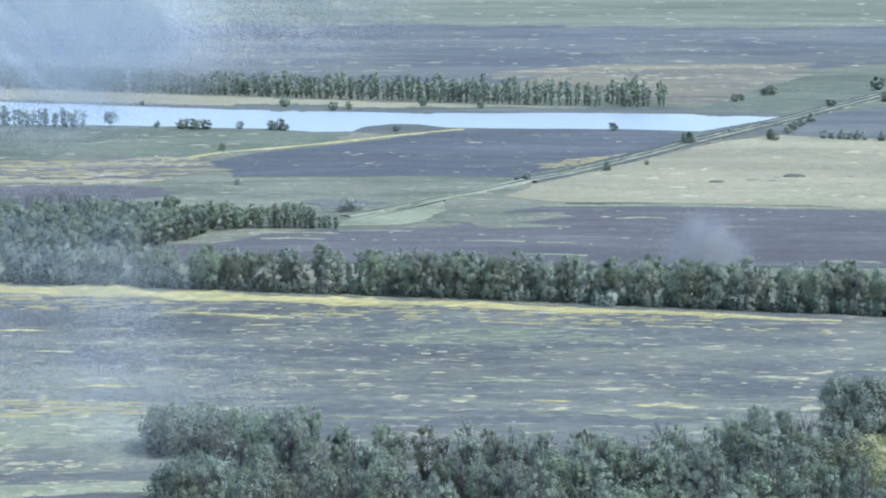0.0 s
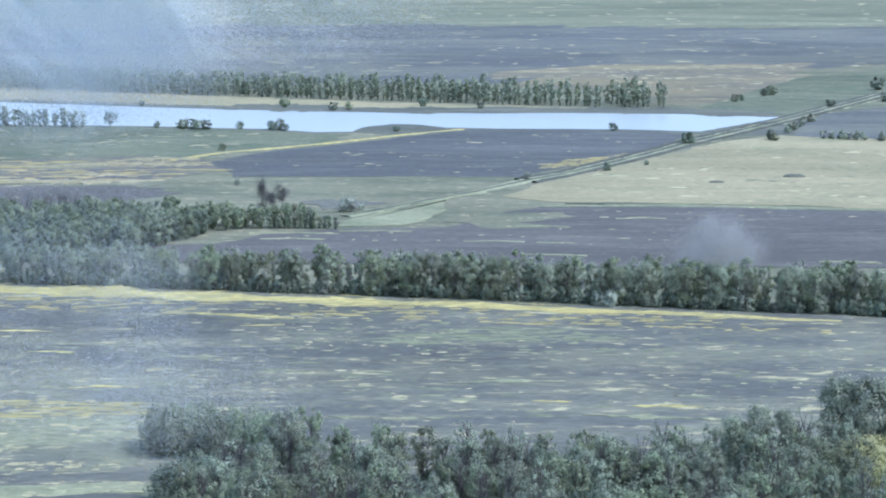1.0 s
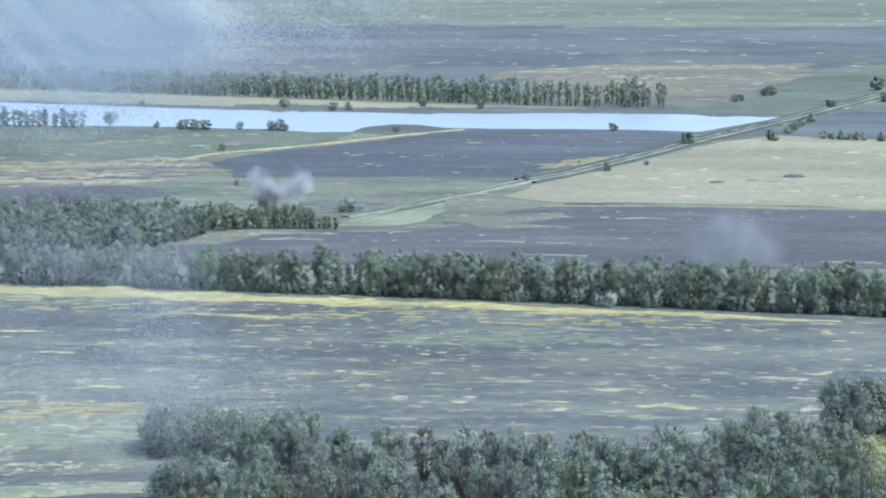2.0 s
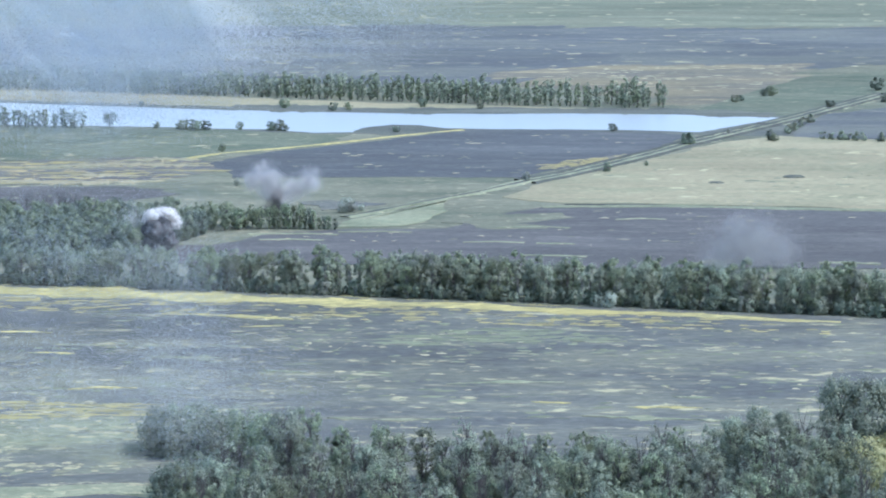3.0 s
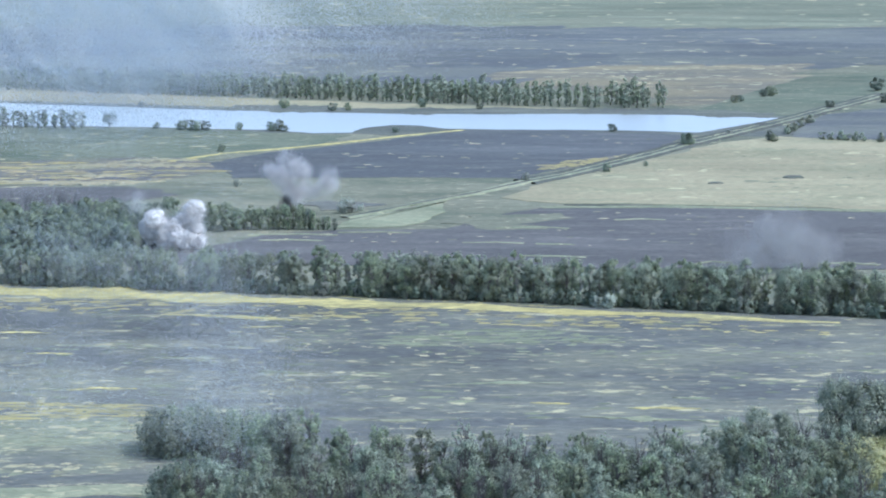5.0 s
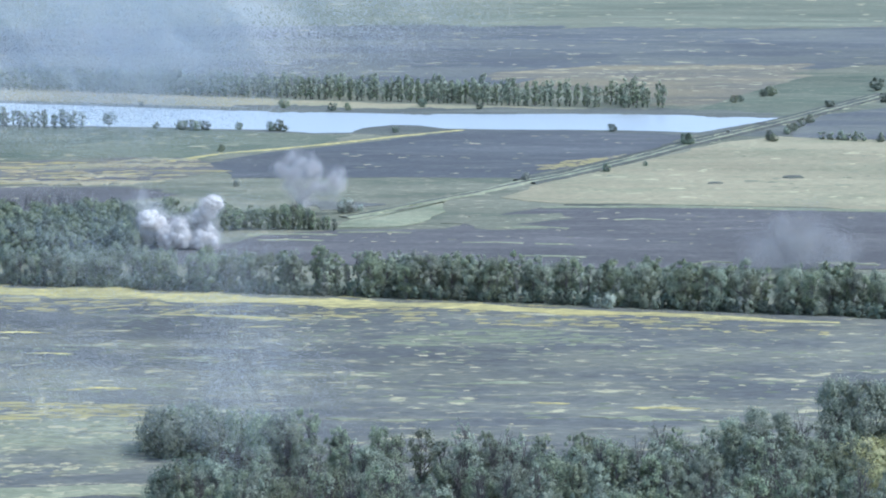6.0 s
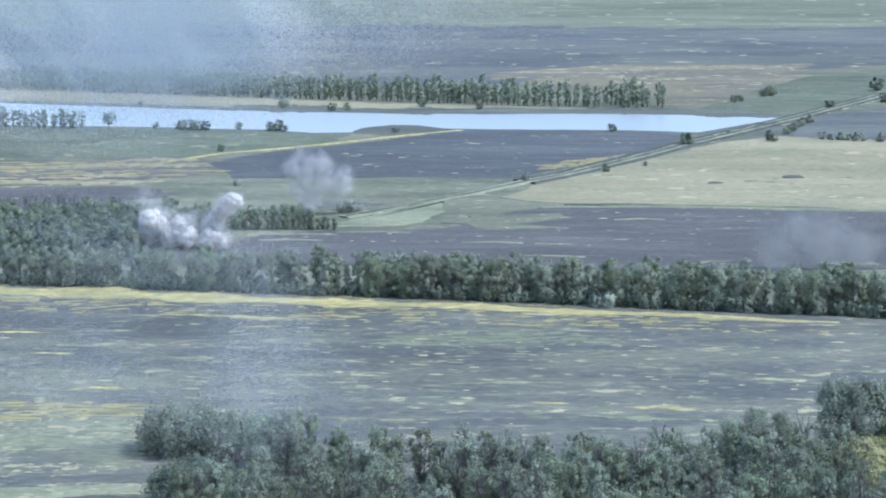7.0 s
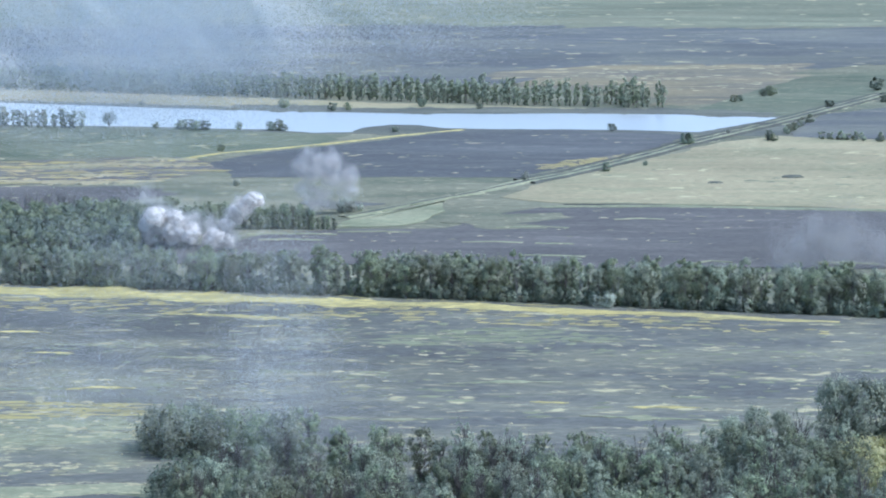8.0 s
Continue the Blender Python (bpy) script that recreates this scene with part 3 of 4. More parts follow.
# ---- trees ----
def build_near_belt():
    rng = random.Random(11)
    tall = [tree(100 + i, 9.8, 2.5 + 0.3 * (i % 3), 2300, 0.21, 0.06, clumps=60, leaf=(LEAF, LEAF_GREY)[i % 2], stems=1 + i % 3, bare=0.16, shape=0.6, up=1.35, lump=0.8) for i in range(8)]
    thin = [tree(130 + i, 10.3, 2.1, 900, 0.19, 0.12, clumps=64, leaf=LEAF_GREY, bark=BARK, bare=0.55, stems=2, shape=0.65, up=1.7, lump=0.7) for i in range(4)]
    bush = [tree(150 + i, 6.5, 3.4, 2300, 0.24, 0.05, clumps=38, leaf=(LEAF_GREY, LEAF, LEAF_DARK)[i], stems=4, shape=0.45, name="bush") for i in range(3)]
    big = [tree(170 + i, 13.0, 4.0, 4200, 0.26, 0.1, clumps=80, leaf=LEAF_GREY, stems=2, shape=0.6) for i in range(2)]
    area = [(-44.1, 324.5), (-36.1, 334.8), (-25.6, 346.2), (-13.9, 344.4), (1.5, 342.7), (20.7, 341.6), (50.1, 346.5), (62.9, 353.4), (92.0, 359.0), (82.6, 299.8), (-42.6, 299.8)]
    glade = [(69.9, 348.7), (83.9, 350.1), (78.1, 324.5), (68.0, 324.5)]
    placed = []
    x0, x1 = min(p[0] for p in area), max(p[0] for p in area)
    y0, y1 = min(p[1] for p in area), max(p[1] for p in area)
    tries = 0
    while len(placed) < 275 and tries < 30000:
        tries += 1
        x, y = rng.uniform(x0, x1), rng.uniform(y0, y1)
        if not within(x, y, area) or within(x, y, glade) or any((x - a) ** 2 + (y - b) ** 2 < 1.9 ** 2 for a, b in placed):
            continue
        placed.append((x, y))
        kind = rng.random()
        if kind < 0.52:
            planted(tall, (x, y), rng, (0.72, 1.05), "green broadleaf tree of the near shelterbelt", "tree", "near shelterbelt trees")
        elif kind < 0.76:
            planted(thin, (x, y), rng, (0.75, 1.1), "half-bare grey-green tree with dead limbs", "tree", "near shelterbelt trees")
        else:
            planted(bush, (x, y), rng, (0.7, 1.1), "dense rounded bush under the shelterbelt trees", "bush", "near shelterbelt bushes")
    for x, y, s in (*[(*p, 1.0) for p in ((69.9, 359.0), (74.5, 356.7))], (*(79.3, 362.8), 0.85), (*(81.9, 359.0), 1.0), (50.5, 353.0, 0.6), (55.0, 355.0, 0.7), (60.5, 356.0, 0.62)):
        planted(big, (x, y), rng, (0.98 * s, 1.04 * s), "large full-crowned tree at the belt's edge", "tree", "near shelterbelt trees")
    for p in ((-50.9, 360.9), (-47.0, 362.0), (-42.8, 362.8), (-38.7, 360.5), (-48.3, 356.7), (-43.8, 356.7), (-35.3, 356.7), (-31.2, 354.5), (-39.7, 355.2)):
        planted(bush[:2], p, rng, (1.05, 1.3), "broad grey-green bush at the belt's open end", "bush", "near shelterbelt bushes")
    for p in ((-44.2, 328.6), (-41.6, 330.2), (-38.3, 330.9), (-39.6, 326.4), (-44.4, 323.9), (-35.3, 328.6)):
        planted(bush[2:], p, rng, (0.95, 1.15), "dark rounded bush at the belt's open end", "bush", "near shelterbelt bushes")
    for p in ((-25.8, 349.4), (-23.3, 348.7), (-27.7, 347.9)):
        planted(tall, p, rng, (1.02, 1.12), "tall green tree at the belt's open end", "tree", "near shelterbelt trees")
    yellowing = [tree(180, 4.5, 2.4, 1500, 0.22, 0.05, clumps=40, leaf=LEAF_SUNNY, stems=4, shape=0.5, name="bush")]
    for p in ((69.9, 342.3), (72.6, 345.1), (74.9, 346.5), (77.1, 345.8), (72.3, 338.9), (73.8, 335.5), (69.8, 333.5), (71.5, 329.6), (76.3, 337.5)):
        planted(yellowing, p, rng, (1.15, 1.4), "yellow-green sunlit bush among the shelterbelt trees", "bush", "near shelterbelt bushes")
    retire(tall + thin + bush + big + yellowing)


def build_middle_belt():
    rng = random.Random(21)
    full = [tree(200 + i, 11.0, 2.5 + 0.4 * (i % 3), 3000, 0.2, 0.04, clumps=36, leaf=(LEAF_GREY, LEAF_GREY, LEAF)[i % 3], bark=(BARK, BARK, BARK_PALE)[i % 3], stems=1 + i % 2, bare=0.08, shape=0.68, up=1.25, lump=1.1) for i in range(8)]
    light = [tree(210 + i, 11.2, 2.4 + 0.3 * (i % 3), 1150, 0.34, 0.1, clumps=44, leaf=(LEAF, LEAF_GREY)[i % 2], bare=0.05, shape=0.66, up=1.2, lump=0.95) for i in range(4)]
    gaunt = [tree(220 + i, 10.5, 1.5, 700, 0.28, 0.25, clumps=34, leaf=LEAF_GREY, bark=BARK_PALE, bare=0.4) for i in range(3)]
    shrub = [tree(230 + i, 3.2, 1.8, 320, 0.32, 0.05, clumps=22, leaf=(LEAF_GREY, LEAF_DARK)[i], stems=3, shape=0.5, name="shrub") for i in range(2)]
    pale = [tree(240, 3.4, 2.0, 500, 0.3, 0.05, clumps=24, leaf=LEAF_PALE, bark=BARK_PALE, stems=3, shape=0.5, name="bush")]
    grove = []
    line = [(-121.8, 523.1), (-112.8, 521.5), (-54.1, 510.9), (2.2, 501.3), (56.2, 488.6), (113.0, 477.2)]
    for row, count, back in ((0, 58, 1.5), (1, 62, 5.5), (2, 40, 10.0)):
        for i in range(count):
            f = (i + rng.uniform(0.1, 0.9)) / count
            x, y = along(line, f)
            gap = 0.405 < f < 0.425 or 0.655 < f < 0.672
            models = full if row == 0 else light
            use = gaunt if rng.random() < 0.12 or gap else models
            low_end = 0.88 + 0.12 * min(1, f / 0.45)
            big = (0.66 * low_end, 0.8 * low_end) if gap else (0.76 * low_end, 1.0 * low_end)
            planted(use, (x, y + back + rng.uniform(-1.2, 1.2)), rng, big, "leafy green tree in the middle shelterbelt" if use is models else "gaunt half-bare tree in the middle shelterbelt",
                    "tree", "middle shelterbelt trees", grove=None if row == 0 else grove)
    woods("middle_belt_woods", grove, "dense back rows of the middle shelterbelt")
    for i in range(120):
        x, y = along(line, (i + rng.random()) / 120)
        planted(shrub, (x, y + rng.uniform(-0.4, 2.2)), rng, (0.6, 1.2), "low shrub at the foot of the shelterbelt", "shrub", "middle shelterbelt shrubs")
    for p in ((37.4, 490.7), (40.1, 490.0), (71.5, 484.6), (-29.7, 507.1)):
        planted(pale, p, rng, (0.8, 1.1), "pale grey shrub at the foot of the shelterbelt", "shrub", "middle shelterbelt shrubs")
    retire(full + light + gaunt + shrub + pale)


def build_left_belt():
    rng = random.Random(31)
    models = [tree(300 + i, 9.0, 2.3 + 0.3 * (i % 3), 760, 0.41, 0.06, clumps=36, leaf=(LEAF, LEAF_DARK, LEAF)[i % 3], stems=1 + i % 2, bare=0.05, shape=0.66, up=1.2, lump=1.1) for i in range(6)]
    slim = [tree(320 + i, 8.0, 1.5, 900, 0.26, 0.0, clumps=44, leaf=(LEAF_DARK, LEAF)[i], shape=0.6, lump=0.9) for i in range(2)]
    bare = [tree(330 + i, 9.0, 1.8, 130, 0.2, 0.3, clumps=40, leaf=LEAF_GREY, bark=BARK_PALE, bare=0.8, shape=0.7) for i in range(2)]
    grove = []
    area = [(-133.8, 562.6), (-144.3, 608.4), (-111.5, 611.5), (-81.5, 613.7), (-58.3, 616.9), (-51.4, 615.8), (-51.0, 610.5), (-63.8, 605.2), (-70.6, 592.0), (-79.5, 576.1), (-87.6, 556.0), (-130.0, 548.0)]
    placed, tries = [], 0
    x0, x1 = min(p[0] for p in area), max(p[0] for p in area)
    y0, y1 = min(p[1] for p in area), max(p[1] for p in area)
    while len(placed) < 190 and tries < 20000:
        tries += 1
        x, y = rng.uniform(x0, x1), rng.uniform(y0, y1)
        if not within(x, y, area) or any((x - a) ** 2 + (y - b) ** 2 < 2.6 ** 2 for a, b in placed):
            continue
        placed.append((x, y))
        planted(models, (x, y), rng, (0.72, 1.05) if x < -78 else (0.62, 0.86), "rounded green tree in the branching shelterbelt", "tree", "branching shelterbelt trees",
                grove=None if len(placed) % 8 == 0 else grove)
    woods("branching_belt_woods", grove, "dense green trees of the branching shelterbelt")
    for p in ((-51.2, 609.4), (-49.9, 611.5), (-48.4, 609.4), (-47.0, 611.5), (-45.5, 609.4), (-44.0, 611.5), (-42.2, 609.4), (-40.8, 611.5), (-39.2, 610.5), (-38.1, 608.4), (-50.5, 618.0), (-46.5, 618.0), (-42.2, 616.9)):
        planted(slim, p, rng, (0.72, 0.95), "slim dark tree at the belt's end", "tree", "branching shelterbelt trees", 0.95)
    for p in ((-38.8, 609.4), (-36.5, 609.4), (-35.1, 609.4), (-31.7, 608.4), (-33.8, 609.4)):
        planted(slim, p, rng, (0.4, 0.5), "small dark tree at the belt's end", "tree", "branching shelterbelt trees", 1.4)
    for i in range(26):
        p = along([(-137.9, 609.4), (-122.4, 615.8), (-108.3, 622.3)], (i + rng.random()) / 26)
        planted(bare, (p[0], p[1] + rng.uniform(0, 14)), rng, (0.8, 1.25), "bare grey tree behind the shelterbelt", "tree", "bare trees")
    retire(models + slim + bare)


def build_far_trees():
    rng = random.Random(41)
    models = [tree(400 + i, 11.0, 1.5 + 0.4 * (i % 3), 330, 0.5, 0.04, clumps=24, leaf=(LEAF, LEAF_GREY, LEAF_GREY)[i % 3], shape=0.6) for i in range(6)]
    small = [tree(420 + i, 5.0, 2.6, 620, 0.4, 0.0, clumps=30, up=1.0, leaf=(LEAF_DARK, LEAF)[i % 2], stems=3, shape=0.5, name="bush") for i in range(3)]
    hedge = [tree(440 + i, 3.6, 2.0, 260, 0.36, 0.08, clumps=18, leaf=LEAF_GREY, stems=3, bare=0.2, shape=0.5, name="bush") for i in range(2)]
    pale = [tree(430, 4.0, 2.4, 420, 0.36, 0.08, clumps=20, leaf=LEAF_PALE, bark=BARK_PALE, stems=3, shape=0.5, name="bush")]
    grove = []
    line = [(-259.7, 1058.1), (-206.8, 1051.9), (-149.9, 1033.8), (-92.2, 1016.3), (-22.7, 993.9), (43.9, 972.4), (103.6, 962.0)]
    for row, count, back in ((0, 150, 0), (1, 130, 12), (2, 80, 22)):
        for i in range(count):
            f = (i + rng.random()) / count
            p = along(line, f)
            if 0.03 < f < 0.07 or (f > 0.86 and rng.random() < 0.35):
                continue
            planted(models, (p[0], p[1] + back + rng.uniform(-3, 3)), rng, (0.62, 1.1), grove=grove)
    woods("far_belt_woods", grove, "far dark shelterbelt of slender trees")
    for i in range(20):
        p = along([(-194.0, 886.0), (-151.5, 877.3)], (i + rng.random()) / 20)
        planted(models, p, rng, (0.5, 0.8), "dark tree standing at the lakeside", "tree", "lakeside trees", 1.4)
    for x, y, s in ((*(-120.9, 877.3), 0.55), (*(-109.9, 873.0), 0.75), (*(-106.5, 873.0), 0.85), (*(-102.9, 870.9), 0.8), (*(-99.2, 870.9), 0.75), (*(-85.4, 873.0), 0.6), (*(-71.5, 868.8), 0.75), (*(-68.6, 868.8), 0.85),
                    (*(-65.9, 866.7), 0.5), (*(71.1, 866.7), 0.65), (*(-19.3, 862.5), 0.5), (*(-85.0, 797.1), 0.55), (*(96.3, 819.0), 0.95), (*(98.1, 820.9), 0.7), (*(219.0, 1048.9), 1.25), (*(210.3, 988.4), 0.9), (*(179.4, 962.0), 0.75), (*(131.9, 834.3), 0.75),
                    (*(133.1, 830.5), 0.6), (*(138.6, 988.4), 0.7), (*(142.6, 993.9), 0.6), (*(157.8, 1019.2), 0.8), (*(161.6, 1022.1), 0.95), (*(59.0, 739.2), 0.6), (*(-73.0, 962.0), 0.8), (*(-50.1, 949.2), 0.75), (*(-43.2, 951.8), 0.7), (*(-8.9, 967.1), 0.75),
                    (*(17.2, 956.8), 0.6), (*(-140.3, 969.7), 0.5), (*(74.4, 754.9), 0.35), (*(-98.3, 1027.9), 1.2)):
        planted(small, (x, y), rng, (s * 0.95, s * 1.05), "dark rounded bush alone in the grass", "bush", "lone bushes", 1.2)
    open_tree = [tree(450, 6.8, 3.4, 620, 0.34, 0.28, clumps=40, leaf=LEAF_DARK, bare=0.25, shape=0.6)]
    planted(open_tree, (-140.7, 877.3), rng, (1.0, 1.02), "open-crowned half-bare tree on the lake shore", "tree", "lakeside trees")
    retire(open_tree)
    for i in range(34):
        a, b = (((138.9, 848.2), (161.4, 903.8)), ((152.2, 838.2), (177.1, 828.5)))[i % 2]
        p = along([a, b], rng.random())
        planted(hedge, p, rng, (0.45, 1.0), "small grey-green bush in the hedge beside the fallow", "bush", "hedge bushes")
    for p, s in (((29.0, 715.4), 0.75), ((-31.0, 641.6), 0.8), ((-28.6, 642.7), 0.85), ((-30.0, 647.4), 0.9), ((-69.8, 701.3), 0.6), ((-25.5, 646.3), 0.5), ((118.1, 856.3), 0.5)):
        planted(pale, p, rng, (s, s), "pale grey-leaved bush in the meadow", "bush", "pale bushes")
    retire(models + small + hedge + pale)


build_near_belt()
build_middle_belt()
build_left_belt()
build_far_trees()


# ---- weeds ----
def weeds(name, area, count, height, material, label, seed, patch=0.05, stretch=2.6, bare=0.1):
    """Low tufts of weeds in drifts along the furrows."""
    rng = np.random.default_rng(seed)
    x0, x1 = min(p[0] for p in area), max(p[0] for p in area)
    y0, y1 = min(p[1] for p in area), max(p[1] for p in area)
    spots = []
    while len(spots) < count:
        x, y = rng.uniform(x0, x1), rng.uniform(y0, y1)
        drift = noise.noise(Vector((x * patch / stretch, y * patch, seed))) + 0.6 * noise.noise(Vector((x * 0.25 / stretch, y * 0.25, seed + 5)))
        if drift < bare or not within(x, y, area):
            if rng.random() > 0.004:
                continue
            if not within(x, y, area):
                continue
        spots.append((x, y))
    spots = np.array(spots)
    n = len(spots)
    centres = np.concatenate([np.column_stack([spots + rng.normal(0, 0.22, (n, 2)), rng.uniform(0.05, height * 0.6, n)]) for _ in range(4)])
    return tagged(mesh_object(name, leaf_cards(name, centres, 0.2, rng, np.tile([0.0, -0.2, 1.0], (len(centres), 1))), material), label, "weeds", kind="stuff")


weeds("yellow_weeds", [(-118.2, 507.1), (110.5, 466.3), (86.0, 359.0), (52.3, 362.8), (-23.2, 370.7), (-51.7, 383.2), (-88.3, 374.8)], 9000, 0.4, LEAF_YELLOW, "drifts of low yellow flowering weeds in the field", 5, 0.06, 2.6, 0.3)
weeds("green_weeds", [(-118.2, 507.1), (110.5, 466.3), (86.0, 359.0), (52.3, 362.8), (-23.2, 370.7), (-51.7, 383.2), (-88.3, 374.8)], 9000, 0.4, LEAF_WEED, "drifts of low green weeds in the field", 6, 0.05, 2.6, 0.22)
weeds("margin_weeds", [(-120.9, 519.2), (-53.9, 508.6), (2.2, 498.4), (55.9, 485.9), (87.9, 477.2), (86.8, 470.8), (54.7, 475.3), (2.2, 486.6), (-52.5, 494.9), (-117.5, 504.2)], 9000, 0.6, LEAF_YELLOW, "yellow flowering weeds along the shelterbelt", 7, 0.1, 3, -0.1)
weeds("corner_weeds", [(-90.4, 384.1), (-68.7, 388.5), (-46.8, 368.7), (-45.6, 359.0), (-56.5, 345.1), (-81.8, 345.8)], 5000, 0.45, LEAF_WEED, "green weeds in the field's corner", 8, 0.1, 2, -0.05)


def patches(name, area, count, wide, deep, rise, level, material, label, seed, bare=0.0):
    """Low mats of weeds, each with its own ragged outline, in drifts along the furrows."""
    rng = np.random.default_rng(seed)
    x0, x1 = min(p[0] for p in area), max(p[0] for p in area)
    y0, y1 = min(p[1] for p in area), max(p[1] for p in area)
    spots = []
    while len(spots) < count:
        x, y = rng.uniform(x0, x1), rng.uniform(y0, y1)
        if within(x, y, area) and noise.noise(Vector((x * 0.02, y * 0.05, seed * 3.1))) > rng.uniform(bare - 0.35, bare + 0.1):
            spots.append((x, y))
    n, k = len(spots), 11
    c = np.array(spots)
    t = np.linspace(0, math.tau, k, endpoint=False)[None, :]
    size = np.minimum(np.exp(rng.normal(0, 0.5, (n, 1))), 2.0)
    w = wide * size * rng.uniform(0.5, 1.3, (n, 1))
    d = deep * size ** 0.6 * rng.uniform(0.6, 1.2, (n, 1))
    rag = rng.uniform(0.55, 1.25, (n, k))
    out = np.stack([c[:, :1] + np.cos(t) * w * rag, c[:, 1:] + np.sin(t) * d * rag, np.full((n, k), level - 0.03)], 2)
    top = np.stack([c[:, :1] + np.cos(t) * w * rag * 0.5, c[:, 1:] + np.sin(t) * d * rag * 0.5, level + rise * rng.uniform(0.3, 1.0, (n, k))], 2)
    mid = np.concatenate([c, np.full((n, 1), level + rise)], 1)[:, None, :]
    v = np.concatenate([out, top, mid], 1).reshape(-1, 3)
    i = np.arange(k)
    j = (i + 1) % k
    one = np.concatenate([np.stack([i, j, j + k], 1), np.stack([i, j + k, i + k], 1), np.stack([i + k, j + k, np.full(k, 2 * k)], 1)])
    f = (np.arange(n)[:, None, None] * (2 * k + 1) + one[None]).reshape(-1, 3)
    return tagged(mesh_object(name, arrays_mesh(name, v, f), material), label, "weeds", kind="stuff")


NEAR = [(-116.5, 499.9), (2.1, 484.6), (110.5, 466.3), (86.0, 359.0), (52.3, 362.8), (-23.2, 370.7), (-51.7, 383.2), (-88.3, 374.8)]
patches("straw_patches", NEAR, 360, 1.05, 0.42, 0.12, LEVELS["field_near"], PATCH_STRAW, "pale straw-yellow weed patches on the ploughed soil", 51)
patches("green_patches", NEAR, 380, 1.6, 0.7, 0.12, LEVELS["field_near"], PATCH_GREEN, "dull green weed patches on the ploughed soil", 52, 0.05)
patches("drift_patches", [(-14.0, 454.0), (0.0, 464.0), (16.0, 466.0), (44.0, 456.0), (30.0, 449.0), (-6.0, 447.0)], 150, 2.6, 0.7, 0.12, LEVELS["field_near"], PATCH_GREEN, "drift of green weed mats in the ploughed field", 65, -0.3)
patches("corner_patches", [(-94.3, 401.2), (-58.7, 394.3), (-46.1, 362.8), (-56.5, 345.1), (-80.7, 340.9)], 110, 1.0, 0.6, 0.2, LEVELS["meadow_near_corner"], PATCH_STRAW, "straw-yellow weed patches in the corner", 53)
patches("corner_streaks", [(-100.0, 397.0), (-60.0, 394.0), (-56.0, 384.0), (-98.0, 381.0)], 90, 3.6, 0.9, 0.1, LEVELS["meadow_near_corner"], LEAF_YELLOW, "long pale yellow weed mats above the corner", 62, -0.4)
patches("roadside_patches", [(34.0, 744.0), (46.0, 768.0), (70.0, 788.0), (64.0, 766.0), (46.0, 748.0)], 70, 2.4, 1.3, 0.15, LEVELS["field_yellow_patch"], LEAF_YELLOW, "yellow weed mats beside the dirt road", 63, -0.4)
patches("fallow_streaks", [(-160.0, 765.0), (-92.0, 772.0), (-82.0, 742.0), (-112.0, 708.0), (-155.0, 706.0)], 36, 7.0, 1.6, 0.15, LEVELS["field_fallow_strip"], LEAF_YELLOW, "long yellow weed mats across the fallow", 64, 0.0)
patches("brown_field_patches", [(-58.4, 583.2), (-30.6, 605.2), (-0.7, 607.3), (31.1, 645.1), (137.2, 638.1), (118.8, 550.3), (17.7, 553.7)], 60, 1.2, 0.5, 0.12, LEVELS["field_brown_middle"], PATCH_STRAW, "scattered pale weed patches on the brown field", 54, 0.1)
patches("dark_field_patches", [(-75.4, 758.1), (-40.5, 806.1), (10.8, 860.4), (93.8, 848.2), (44.4, 751.7), (27.0, 727.1)], 55, 1.4, 0.7, 0.12, LEVELS["field_dark_lakeside"], PATCH_STRAW, "scattered pale weed patches on the dark field", 55, 0.1)
patches("far_field_patches", [(-363.0, 1519.8), (351.5, 1519.8), (281.7, 1214.6), (161.3, 1152.7), (107.0, 1077.1), (-267.8, 1117.1)], 230, 3.4, 2.4, 0.2, LEVELS["field_far_ploughed"], PATCH_STRAW, "pale weed patches on the far ploughed field", 56)
patches("far_green_patches", [(-487.9, 2048.6), (472.5, 2048.6), (363.5, 1572.3), (-375.4, 1572.3)], 200, 5.0, 5.5, 0.3, LEVELS["field_far_green"], PATCH_STRAW, "pale patches on the distant green field", 57)
patches("fallow_patches", [(26.9, 1152.7), (109.8, 1206.5), (206.6, 1198.5), (138.6, 988.4), (106.9, 993.9)], 90, 2.4, 2.0, 0.2, LEVELS["field_far_fallow"], PATCH_STRAW, "yellowed patches on the far fallow", 58)
patches("meadow_patches", [(-199.7, 868.8), (-66.3, 856.3), (-86.9, 788.3), (-92.5, 698.5), (-152.5, 659.5)], 110, 2.2, 1.1, 0.15, LEVELS["field_brown_corner"], PATCH_STRAW, "yellowed weed patches on the lakeside meadow", 59)
patches("pale_field_patches", [(115.0, 817.2), (174.7, 817.2), (141.2, 657.1), (39.6, 669.5), (33.9, 704.1)], 90, 2.0, 1.3, 0.25, LEVELS["field_pale_right"], PATCH_STRAW, "straw-coloured tufts on the pale grass field", 60)


patches("margin_patches", [(-118.0, 508.0), (2.2, 489.0), (92.0, 470.0), (90.0, 458.0), (2.2, 472.0), (-116.0, 488.0)], 260, 2.2, 0.8, 0.15, LEVELS["field_near"], LEAF_YELLOW, "yellow weed mats spilling from the field margin", 61)


